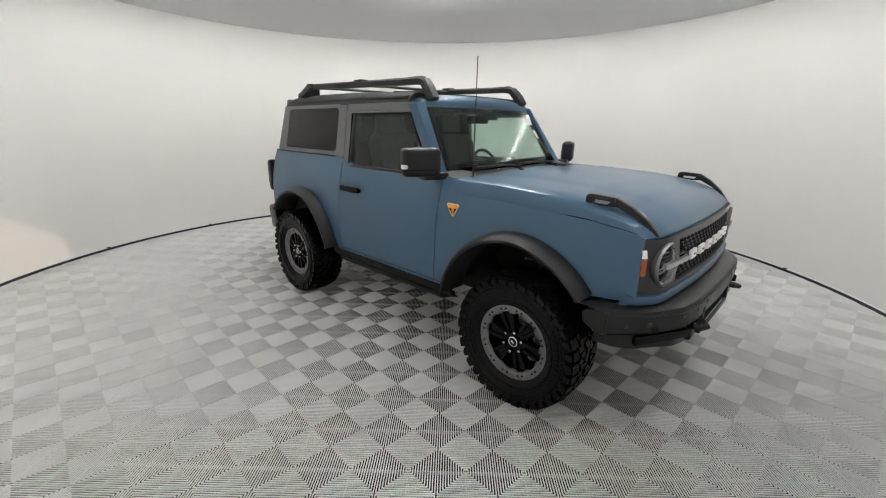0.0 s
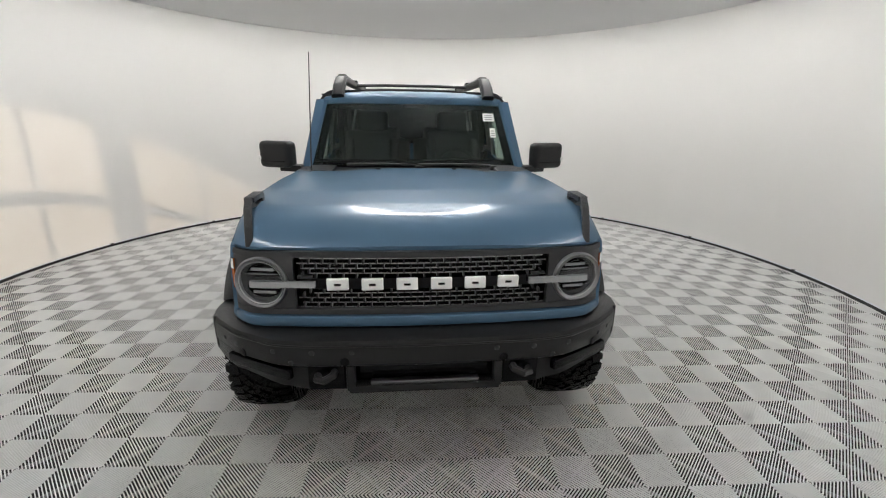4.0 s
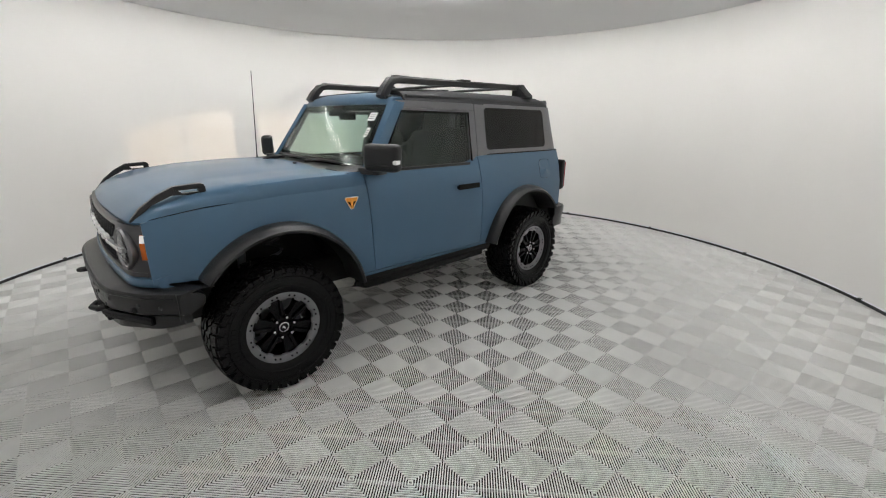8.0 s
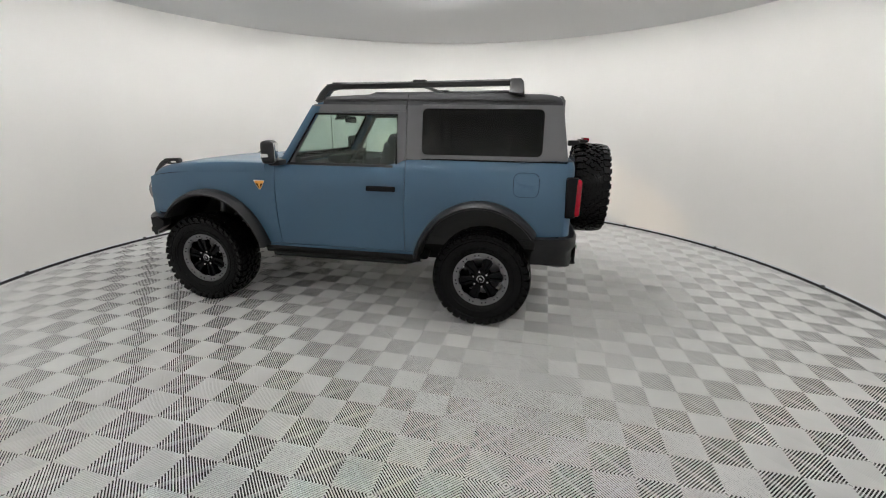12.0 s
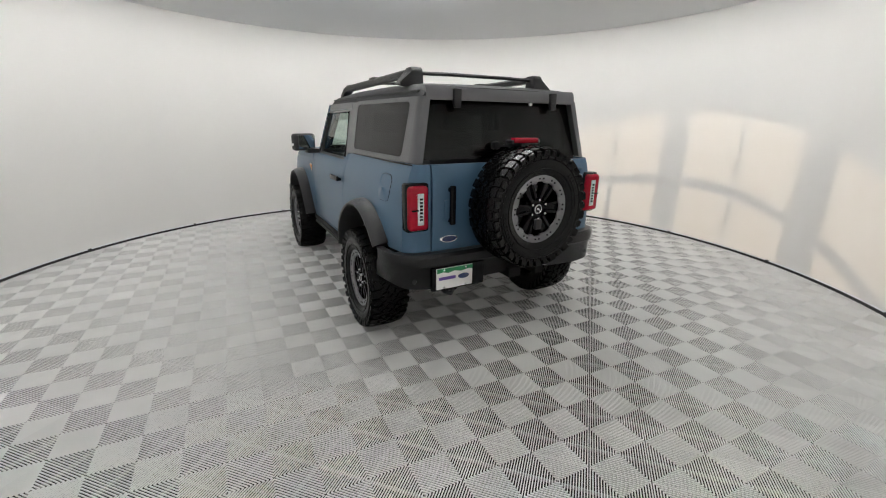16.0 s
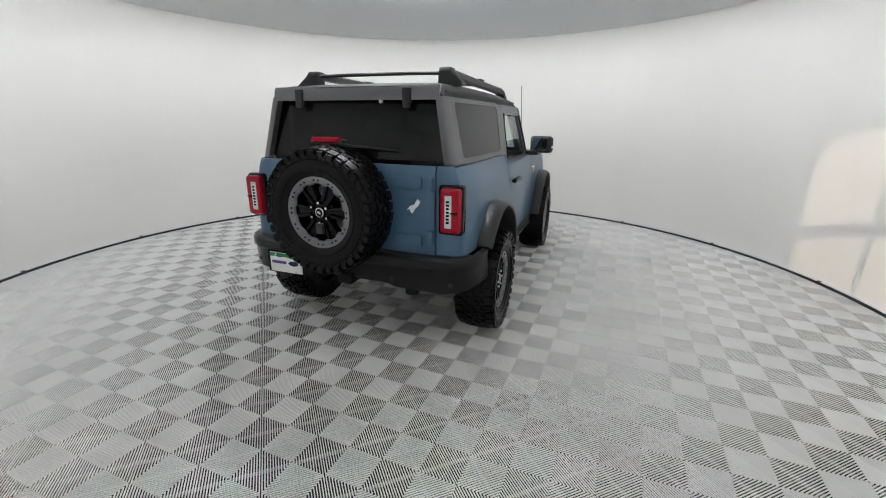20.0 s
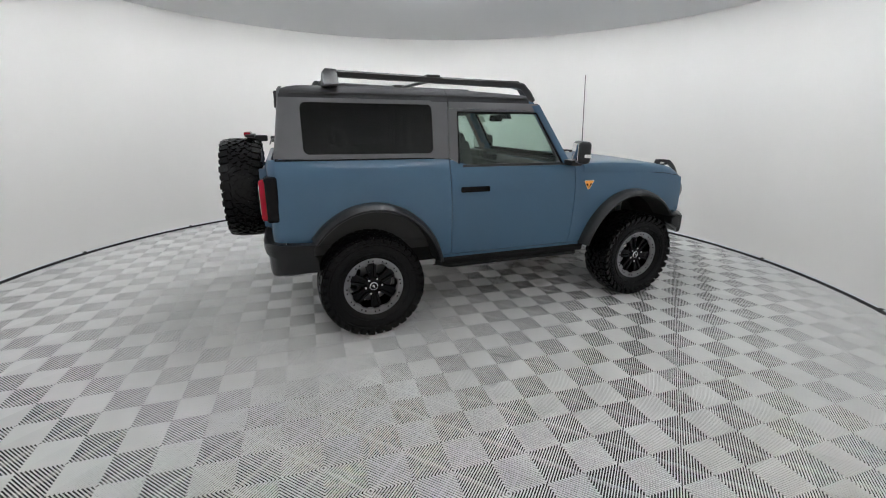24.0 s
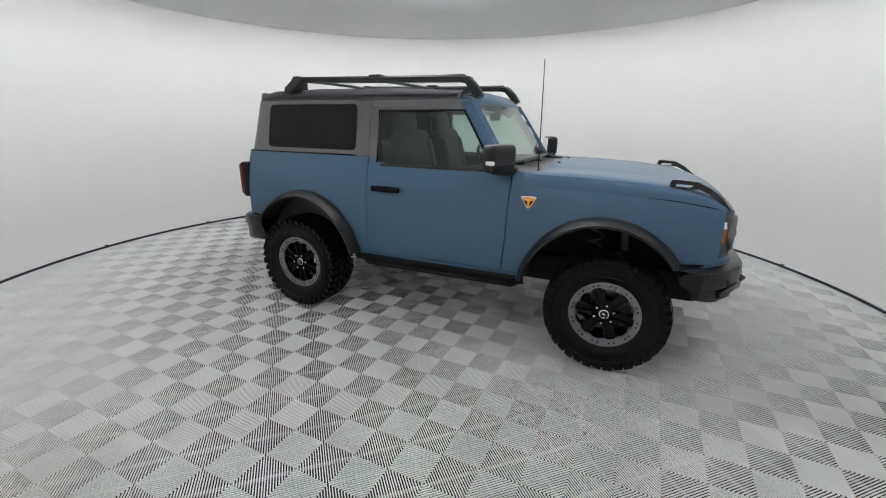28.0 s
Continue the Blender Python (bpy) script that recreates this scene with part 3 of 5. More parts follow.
for sgn in (1, -1):
    loop_top = prism([(1.548, 1.268), (1.556, 1.287), (1.572, 1.293), (1.70, 1.285), (1.70, 1.262), (1.60, 1.266), (1.566, 1.262)], "y", 0.744, 0.788, 0.003)
    strip = prism([(1.55, 1.232), (1.55, 1.252), (1.66, 1.247), (1.70, 1.285), (1.775, 1.246), (1.85, 1.186), (1.905, 1.118), (1.890, 1.112), (1.80, 1.196), (1.71, 1.240)], "y", 0.750, 0.784, 0.004)
    shift = [(p[0], p[1] - max(0, p[0] - 1.72) * 0.30, p[2]) for p in strip[0]]
    g = join(loop_top, (shift, strip[1]), block((1.566, 0.766, 1.257), (0.034, 0.042, 0.030), 0.004))
    part("trail_sight", g if sgn > 0 else flip(g), PLASTIC, hood, "black tie-down sight on the hood")
for y in (0.25, -0.25):
    part("washer_jet", block((0.80, y, 1.318), (0.02, 0.03, 0.012), 0.004), PLASTIC, hood)
for sgn in (1, -1):
    g = tube([(x + lean(x, 1.19), side_y(x, fender_top(x)) - 0.0035, fender_top(x) + 0.003) for x in steps(0.70, 1.83, 24)], 0.0028, 6)
    part("hood_gap", g if sgn > 0 else flip(g), GLOSS_BLACK, car)
cowl = part("cowl", shell([[(x, y, 1.275 + 0.035 * (1 - t) - 0.02 * (y / 0.8) ** 2) for y in steps(-0.80, 0.80, 17)] for x, t in ((0.765, 0.35), (0.68, 0.5), (0.61, 0.5), (0.52, 0.3), (0.44, -0.1))], (0, 0, -0.03)), PLASTIC, car)

for sgn in (1, -1):
    g = shell([[(x, y, 1.296 + 0.022 * (0.70 - x) / 0.25 - 0.012 * max(0, (y - 0.70) / 0.1)) for y in steps(0.56, 0.806, 6)] for x in steps(0.715, 0.455, 6)], (0, 0, -0.05))
    part("cowl_corner", g if sgn > 0 else flip(g), PLASTIC, car, "black cowl corner under the windscreen")
    g = shell([[(x, side_y(x, z) - 0.002, z) for z in steps(1.19, 1.288, 5)] for x in steps(0.69, 0.572, 5)], (0, -0.03, 0))
    part("cowl_side", g if sgn > 0 else flip(g), PAINT, car)
    g = tube([(x, side_y(x, 1.344) - 0.001, 1.346) for x in steps(-0.612, -1.895, 16)], 0.006, 6)
    part("waist_seal", g if sgn > 0 else flip(g), GLOSS_BLACK, car)

# ---- windscreen frame in body colour, with glass
def screen_point(v, y):
    """v 0 at the foot, 1 at the head of the windscreen."""
    s = abs(y) / 0.72
    return Vector((0.555 - 0.305 * v - 0.028 * s * s, y, 1.298 + 0.455 * v))


def pillar_y(v):
    return 0.806 - 0.068 * v


frame_bits = []
for sgn in (1, -1):
    P = []
    for v in steps(-0.03, 1.02, 14):
        yo, yi = pillar_y(v), 0.735 - 0.085 * v
        a = screen_point(v, yi)
        P.append([(a.x + 0.004, yi, a.z), (a.x + 0.016, yi + 0.018, a.z + 0.004), (a.x - 0.002, yo - 0.012, a.z), (a.x - 0.026, yo, a.z - 0.006), (a.x - 0.068, yo + 0.003, a.z - 0.010)])
    g = shell(P, (-0.03, -0.012, 0))
    frame_bits.append(g if sgn > 0 else flip(g))
P = []
for y in steps(-0.672, 0.672, 25):
    a = screen_point(0.985, y)
    drop = 0.034 * (abs(y) / 0.672) ** 4
    P.append([(a.x + 0.002, y, a.z - drop * 0.4), (a.x - 0.004, y, a.z + 0.03 - drop), (a.x - 0.035, y, a.z + 0.068 - drop), (a.x - 0.09, y, a.z + 0.088 - drop * 1.3), (a.x - 0.16, y, a.z + 0.094 - drop * 1.5)])
frame_bits.append(shell(P, (-0.01, 0, -0.02)))
part("windscreen_frame", join(*frame_bits), PAINT, car)
P = [[tuple(screen_point(v, (0.742 - 0.085 * v) * w)) for v in steps(0.0, 1.0, 9)] for w in steps(-1, 1, 19)]
windscreen = part("windscreen", shell(P, (-0.005, 0, 0)), SHIELD, car, "clear laminated windscreen")
windscreen.visible_shadow = False
bits = []
for lo, hi, w0, w1 in ((0.0, 0.12, -1, 1), (0.88, 1.0, -1, 1), (0.0, 1.0, -1, -0.90), (0.0, 1.0, 0.90, 1), (0.78, 0.93, -0.16, 0.16)):
    P = [[tuple(screen_point(v, (0.742 - 0.085 * v) * w) + Vector((-0.007, 0, 0))) for v in steps(lo, hi, 5)] for w in steps(w0, w1, 13)]
    bits.append(shell(P, (-0.002, 0, 0)))
part("black_border", join(*bits), GLOSS_BLACK, windscreen)
for y, v, w, h in ((0.560, 0.775, 0.085, 0.070), (0.585, 0.53, 0.040, 0.080)):
    a = screen_point(v, y)
    tilt = pose(a.x + 0.004, a.y, a.z, 0, -35.6, 3)
    st = part("paper_sticker", moved(block((0, 0, 0), (0.0016, w, h), 0), tilt), PAPER, windscreen, "white paper sticker with grey print", smooth=0)
    part("print_bar", join(*[moved(block((0.0018, 0, h * k), (0.0012, w * 0.7, h * 0.07), 0), tilt) for k in (-0.28, -0.05, 0.2)]), INK, st, smooth=0)
for y0, y1 in ((-0.56, 0.02), (-0.06, 0.56)):
    wip = part("wiper", join(
        tube([screen_point(0.02, y0 + 0.08) + Vector((0.03, 0, 0.012)), screen_point(0.035, y0 + 0.33) + Vector((0.035, 0, 0.012)), screen_point(0.03, y1 - 0.02) + Vector((0.035, 0, 0.008))], [0.012, 0.008, 0.006], 8),
        block(tuple(screen_point(0.0, y1) + Vector((0.03, 0, 0.0))), (0.05, 0.05, 0.04), 0.012)), PLASTIC, car, "black wiper arm and blade")
    part("wiper_blade", tube([screen_point(0.06, y0 - 0.05) + Vector((0.022, 0, 0.004)), screen_point(0.065, y0 + 0.2) + Vector((0.024, 0, 0.004)), screen_point(0.05, y1 - 0.12) + Vector((0.022, 0, 0.004))], 0.008, 6, 1.6), GLOSS_BLACK, wip)

# ---- roof, hardtop, rear glass
def roof_point(x, w):
    """w -1..1 across the roof, flattening to the gutters."""
    edge = upper_y(x, 1.765) + 0.002
    y = edge * w
    crown = lerp([(-1.835, 1.835), (-1.80, 1.852), (-1.70, 1.866), (-1.2, 1.876), (-0.4, 1.868), (0.10, 1.845)], x)
    s = abs(w)
    return (x, y, crown - (crown - 1.765) * max(0.0, (s - 0.84) / 0.16) ** 2.4 - 0.010 * s * s)


ws = [-1, -0.99, -0.975, -0.955, -0.93, -0.90, -0.86, -0.8, -0.7, -0.5, -0.25, 0, 0.25, 0.5, 0.7, 0.8, 0.86, 0.90, 0.93, 0.955, 0.975, 0.99, 1]
roof = part("roof", shell([[roof_point(x, w) for w in ws] for x in steps(0.125, -0.602, 14)], (0, 0, -0.025)), ROOF_BLACK, car, "black hardtop roof panel")
part("roof_rear", shell([[roof_point(x, w) for w in ws] for x in steps(-0.606, -1.832, 20)], (0, 0, -0.025)), ROOF_BLACK, car, "black rear roof panel")
for sgn in (1, -1):
    g = join(shell([[(x, upper_y(x, z) + 0.006, z) for z in steps(1.715, 1.768, 4)] for x in steps(0.20, -0.60, 12)], (0, -0.03, 0)))
    part("roof_side", g if sgn > 0 else flip(g), GREY_TOP, roof)
    # quarter of the hardtop round its window
    def strip_of(x0, x1, z0, z1, n=8, k=6):
        return shell([[(x, upper_y(x, z(x) if callable(z) else z) + 0.006, z) for z in steps(z0, z1, k)] for x in steps(x0, x1, n)], (0, -0.028, 0))
    corner = shell([[(x, y, z) for z in steps(1.356, 1.772, 9) for x, y in [(lerp([(0, -1.70), (0.55, -1.845), (0.85, -1.895), (1, -1.905)], t) + (z - 1.35) * 0.15 * lerp([(0, 0), (0.5, 0.6), (1, 1)], t), upper_y(-1.70, z) + 0.006 - lerp([(0, 0), (0.55, 0.003), (0.85, 0.016), (1, 0.050)], t))]] for t in steps(0, 1, 10)], (0.0, -0.02, 0))
    g = join(strip_of(-0.612, -0.738, 1.342, 1.764, 4, 8), strip_of(-0.738, -1.70, 1.345, 1.383), strip_of(-0.738, -1.70, 1.742, 1.772), corner)
    ht = part("hardtop_side", g if sgn > 0 else flip(g), GREY_TOP, car, "dark grey moulded hardtop quarter")
    g = shell([[(x, upper_y(x, z) + 0.002, z) for z in steps(1.378, 1.746, 6)] for x in steps(-0.730, -1.703, 10)], (0, -0.004, 0))
    for cx_, cz_, sx_, sz_ in ((-0.737, 1.382, -1, 1), (-0.737, 1.743, -1, -1), (-1.70, 1.382, 1, 1), (-1.70, 1.743, 1, -1)):
        arc = [(cx_ + sx_ * 0.045 * (1 - math.cos(a)), cz_ + sz_ * 0.045 * (1 - math.sin(a))) for a in steps(0, math.pi / 2, 7)]
        rows = [[(x, upper_y(x, z) + 0.0055, z), (cx_, upper_y(cx_, cz_) + 0.0055, cz_)] for x, z in arc]
        f_ = shell(rows, (0, -0.01, 0))
        part("window_corner", f_ if sgn > 0 else flip(f_), GREY_TOP, ht)
    qw = part("quarter_window", g if sgn > 0 else flip(g), PRIVACY, ht, "dark privacy quarter glass")
    qw.visible_shadow = False
P = [[(-1.893 + (z - 1.37) * 0.235 + 0.02 * (abs(w * 0.64) / 0.64) ** 3, w * (0.668 - (z - 1.372) * 0.125), z) for z in steps(1.372, 1.758, 7)] for w in steps(-1, 1, 13)]
rear_glass = part("rear_glass", shell(P, (0.004, 0, 0)), PRIVACY, car, "dark tinted flip-up rear glass")
rear_glass.visible_shadow = False
part("rear_header", shell([[(x, y, z) for x, z in ((-1.846, 1.752), (-1.846, 1.79), (-1.84, 1.822), (-1.825, 1.842))] for y in steps(-0.635, 0.635, 9)], (0.02, 0, 0)), GREY_TOP, car, "dark grey rear roof header")
part("glass_edge", shell([[(-1.905, y, z) for z in (1.348, 1.374)] for y in steps(-0.63, 0.63, 5)], (0.02, 0, 0)), GLOSS_BLACK, car)
for y in (0.415, -0.415):
    part("glass_hinge", join(block((-1.850, y, 1.775), (0.03, 0.058, 0.10), 0.008), block((-1.856, y, 1.730), (0.024, 0.05, 0.05), 0.008)), PLASTIC, rear_glass, "black glass hinge")
part("camera_eye", block((-1.835, -0.22, 1.742), (0.02, 0.02, 0.02), 0.004), WHITE, rear_glass)
part("rear_wiper", join(tube([(-1.905, 0.10, 1.46), (-1.92, -0.05, 1.455), (-1.925, -0.36, 1.44)], [0.012, 0.009, 0.005], 6), block((-1.91, 0.13, 1.46), (0.04, 0.06, 0.05), 0.012)), PLASTIC, rear_glass)

# ---- tail: corners, gate, lamps
for sgn in (1, -1):
    Pc = []
    for t in steps(0, 1, 14):
        row = []
        for z in steps(0.775, 1.350, 12):
            ye = side_y(-1.90, z)
            y = 0.664 + (ye - 0.664) * t
            x = -1.958 + 0.062 * t ** 5 + max(0.0, z - 1.30) * 0.22
            row.append((x, y, z))
        Pc.append(row)
    g = shell(Pc, (0.03, 0, 0))
    part("rear_corner", g if sgn > 0 else flip(g), PAINT, car)
    yc = 0.765
    lamp = block((-1.938, yc, 1.082), (0.09, 0.164, 0.320), 0.026, 3)
    lp = part("tail_lamp", lamp if sgn > 0 else flip(lamp), GLOSS_BLACK, car, "red and white tail lamp")
    g = join(block((-1.978, yc + 0.006, 1.082), (0.074, 0.138, 0.290), 0.030, 4))
    part("red_lens", g if sgn > 0 else flip(g), RED, lp)
    g = join(block((-2.0165, yc - 0.002, 1.080), (0.006, 0.044, 0.205), 0.010, 2))
    part("white_lens", g if sgn > 0 else flip(g), LENS_WHITE, lp)
    g = join(*[block((-2.0215, yc - 0.004, 1.080 + k * 0.022), (0.006, 0.020, 0.013), 0.002, 1) for k in range(-3, 4)], block((-2.0195, yc + 0.038, 1.075), (0.006, 0.05, 0.010), 0.002, 1))
    part("lamp_rib", g if sgn > 0 else flip(g), GLOSS_BLACK, lp)
gate = part("tailgate", shell([[(-1.962 + max(0.0, z - 1.30) * 0.22 - 0.012 * math.sin(math.pi * (z - 0.77) / 0.59), y, z) for z in steps(0.770, 1.350, 14)] for y in steps(-0.656, 0.656, 18)], (0.03, 0, 0)), PAINT, car)
part("gate_handle", join(block((-2.004, 0.522, 1.085), (0.030, 0.040, 0.262), 0.012, 3), block((-1.982, 0.522, 1.187), (0.03, 0.036, 0.03), 0.006), block((-1.982, 0.522, 0.982), (0.03, 0.036, 0.03), 0.006)), GLOSS_BLACK, gate, "black vertical gate handle")
part("gate_handle_cup", block((-1.976, 0.537, 1.05), (0.012, 0.07, 0.14), 0.005), PAINT, gate)
for z in (1.245, 0.865):
    part("gate_ridge", join(block((-1.978, -0.47, z), (0.018, 0.20, 0.075), 0.008, 2)), PAINT, gate)
for z in (1.24, 0.90):
    part("gate_hinge", block((-1.985, -0.635, z), (0.05, 0.035, 0.085), 0.010, 2), PAINT, gate)
oval = moved(lathe([(0.0, 0.010), (0.062, 0.010), (0.070, 0.004), (0.070, 0.0), (0.0, 0.0)], 32, "x"), pose(-1.966, 0.529, 0.851) @ Matrix.Diagonal((-1, 1.0, 0.40, 1)))
eb = part("oval_badge", oval, CHROME, gate, "dark blue oval badge with bright rim")
part("oval_face", moved(lathe([(0.0, 0.013), (0.054, 0.012), (0.057, 0.006), (0.0, 0.006)], 32, "x"), pose(-1.966, 0.529, 0.851) @ Matrix.Diagonal((-1, 1.0, 0.38, 1))), OVAL_BLUE, eb)
emblem = [(-0.060, -0.030), (-0.030, 0.006), (0.006, 0.014), (0.030, 0.056), (0.056, 0.040), (0.036, 0.004), (0.010, -0.016), (-0.010, -0.052), (-0.030, -0.044), (-0.034, -0.020)]
part("silver_emblem", prism([(-0.515 - p * 0.8, 1.092 + q * 0.85) for p, q in emblem], "x", -1.984, -1.972, 0), SILVER_AND_LEAK, gate, "small silver emblem")

# high brake lamp behind the spare
part("brake_lamp_arm", join(block((-2.03, 0.03, 1.470), (0.16, 0.06, 0.05), 0.012), block((-2.08, 0.03, 1.492), (0.07, 0.24, 0.026), 0.008)), PLASTIC, car)
part("brake_lamp", block((-2.10, 0.03, 1.503), (0.05, 0.20, 0.036), 0.010), RED, car, "red high brake lamp")

# ---- nose: surround, mesh, bar of six white blocks, round lamps
def nose_plate(y0, y1, z0, z1, back, n=14, k=6, lift=0.0):
    return shell([[(front_x(y) - back + lift - 0.05 * max(0, z - 1.02) / 0.1 * 0.35, math.copysign(min(abs(y), side_y(1.862, z) - 0.003), y), z) for z in steps(z0, z1, k)] for y in steps(y0, y1, n)], (-0.03, 0, 0))


def lamp_plate():
    """Surround of one lamp, with a round hole through it."""
    cy, cz, P = 0.665, 0.975, []
    for q in steps(0, 2 * math.pi, 65):
        ca, sa = math.cos(q), math.sin(q)
        reach = min((0.812 - cy if ca > 0 else cy - 0.535) / max(abs(ca), 1e-6), (1.108 - cz if sa > 0 else cz - 0.838) / max(abs(sa), 1e-6))
        row = []
        for r in steps(0.1085, reach, 6):
            y, z = cy + r * ca, cz + r * sa
            row.append((front_x(y) - 0.006 - 0.0175 * max(0, z - 1.02) / 0.1, min(y, side_y(1.862, z) - 0.003), z))
        P.append(row)
    return shell(P, (-0.03, 0, 0))


grille = part("grille", join(nose_plate(-0.80, 0.80, 1.085, 1.108, 0.0, 25, 3), nose_plate(-0.80, 0.80, 0.838, 0.862, 0.0, 25, 3), lamp_plate(), flip(lamp_plate())), SATIN_GREY, car, "dark grey grille surround")
part("grille_back", nose_plate(-0.55, 0.55, 0.855, 1.09, 0.055, 13, 4), GLOSS_BLACK, grille)
bars = []
for z in (0.868, 0.889, 0.910, 0.931, 1.018, 1.039, 1.060, 1.081):
    w = 0.52 - (0.015 if round(z * 1000) % 2 else 0.0) - 0.05 * (abs(z - 0.975) < 0.06)
    bars.append(shell([[(front_x(y) - 0.012, y, z + h) for h in (-0.0028, 0.0028)] for y in steps(-w, w, 17)], (-0.03, 0, 0)))
for g in bars:
    part("grille_slat", g, SLAT, grille, "grey grille slat")
stud_v, stud_f = block((0, 0, 0), (0.028, 0.007, 0.019), 0, 1)
stud_mesh = None
for r, z in enumerate((0.8785, 0.8995, 0.9205, 0.9415, 1.0075, 1.0285, 1.0495, 1.0705)):
    for k in range(-9, 10):
        y = (k + (0.5 if r % 2 else 0)) * 0.0555
        if abs(y) < 0.515:
            if stud_mesh is None:
                stud = part("grille_stud", (stud_v, stud_f), SATIN_GREY, grille, smooth=0)
                stud_mesh = stud.data
            else:
                stud = new("grille_stud", stud_mesh)
                stud.parent = grille
            stud.location = (front_x(y) - 0.020, y, z)
lb = part("letter_bar", nose_plate(-0.46, 0.46, 0.952, 0.998, 0.004, 13, 3), GLOSS_BLACK, grille)
for i in range(6):
    y = -0.355 + 0.142 * i
    blk = part("white_block", block((front_x(y) + 0.002, y, 0.975), (0.018, 0.088, 0.050), 0.005, 3), WHITE, lb, "plain white block of the grille bar")
    part("block_slot", block((front_x(y) + 0.0095, y, 0.975), (0.006, 0.028, 0.010), 0.002, 2), GLOSS_BLACK, blk)
for sgn in (1, -1):
    c = (front_x(0.665) - 0.038, 0.665, 0.975)
    face = pose(*c, 0, 0, 8)
    ringg = moved(lathe([(0.104, 0.0), (0.112, 0.030), (0.106, 0.042), (0.098, 0.036), (0.094, 0.0)], 40, "x"), face)
    hl_ = part("headlamp", ringg if sgn > 0 else flip(ringg), METAL_GREY, grille, "round headlamp with bright ring and bar")
    g = moved(lathe([(0.0, -0.012), (0.06, -0.008), (0.097, 0.012), (0.097, -0.01), (0.05, -0.05), (0.0, -0.05)], 36, "x"), face)
    part("reflector", g if sgn > 0 else flip(g), LAMP_BOWL, hl_)
    # two half-moon projectors above and below the bar, each with dark fins
    for up in (1, -1):
        moon = [(0.074 * math.cos(radians(q)), up * (0.020 + 0.056 * math.sin(radians(q)))) for q in steps(0, 180, 13)]
        g = moved(prism(moon, "x", -0.012, 0.006, 0.004), face)
        unit = part("projector", g if sgn > 0 else flip(g), GLOSS_BLACK, hl_, "gloss black half-moon projector")
        g = moved(join(*[block((0.004, 0, up * h), (0.014, w, h_f), 0.001, 1) for h, w, h_f in ((0.030, 0.128, 0.006), (0.050, 0.096, 0.012))]), face)
        part("projector_fin", g if sgn > 0 else flip(g), BAR_GREY, unit, "silver lamp fin")
    g = moved(lathe([(0.089, 0.024), (0.090, 0.034), (0.094, 0.036), (0.096, 0.026)], 40, "x"), face)
    part("lamp_halo", g if sgn > 0 else flip(g), LENS_WHITE, hl_, "silver ring inside the lamp")
    g = moved(lathe([(0.0, 0.046), (0.05, 0.044), (0.090, 0.036), (0.096, 0.030), (0.088, 0.034), (0.05, 0.041), (0.0, 0.043)], 36, "x"), face)
    cv = part("lamp_lens", g if sgn > 0 else flip(g), LAMP_GLASS, hl_)
    cv.visible_shadow = False
    g = shell([[(front_x(y) + 0.016, y, z) for z in steps(0.963, 0.987, 4)] for y in steps(0.445, 0.712, 8)], (-0.02, 0, 0))
    part("light_bar", g if sgn > 0 else flip(g), BAR_GREY, hl_, "pale grey light bar across the lamp")
    g = shell([[(front_x(y) - 0.006, y, z) for z in (0.995, 1.005)] for y in steps(0.46, 0.52, 3)], (-0.02, 0, 0))
    part("bar_end", g if sgn > 0 else flip(g), SATIN_GREY, hl_)
# body-colour lip under the grille
P = [[(front_x(y) + 0.012 - k, y, z) for k, z in ((0.028, 0.836), (0.006, 0.826), (0.0, 0.805), (0.006, 0.786), (0.03, 0.772))] for y in steps(-0.835, 0.835, 33)]
part("nose_lip", shell(P, (-0.04, 0, 0)), PAINT, car)

# ---- front bumper
def bump_x(y):
    y = abs(y)
    return lerp([(0, 2.085), (0.45, 2.072), (0.62, 2.045), (0.80, 1.945), (0.955, 1.790)], y)


ys = steps(-0.955, 0.955, 45)
P = [[(bump_x(y) - 0.24 * lerp([(0, 1), (0.7, 1), (0.955, 0.6)], abs(y)), y, 0.772), (bump_x(y) - 0.06, y, 0.775), (bump_x(y) - 0.012, y, 0.760), (bump_x(y), y, 0.735), (bump_x(y), y, 0.655), (bump_x(y) - 0.02, y, 0.640)] for y in ys]
fb = part("front_bumper", shell(P, (-0.03, 0, -0.004)), BUMPER, car, "black modular steel front bumper")
P = [[(bump_x(y) - 0.03 + 0.024 * max(0.0, min(1.0, (y - 0.78) / 0.06)), y, lerp([(0, 0.520), (0.5, 0.528), (0.9, 0.575), (0.955, 0.60)], abs(y)) + (0.645 - lerp([(0, 0.520), (0.5, 0.528), (0.9, 0.575), (0.955, 0.60)], abs(y))) * t) for t in steps(0, 1, 4)] for y in ys if 0.30 < y]
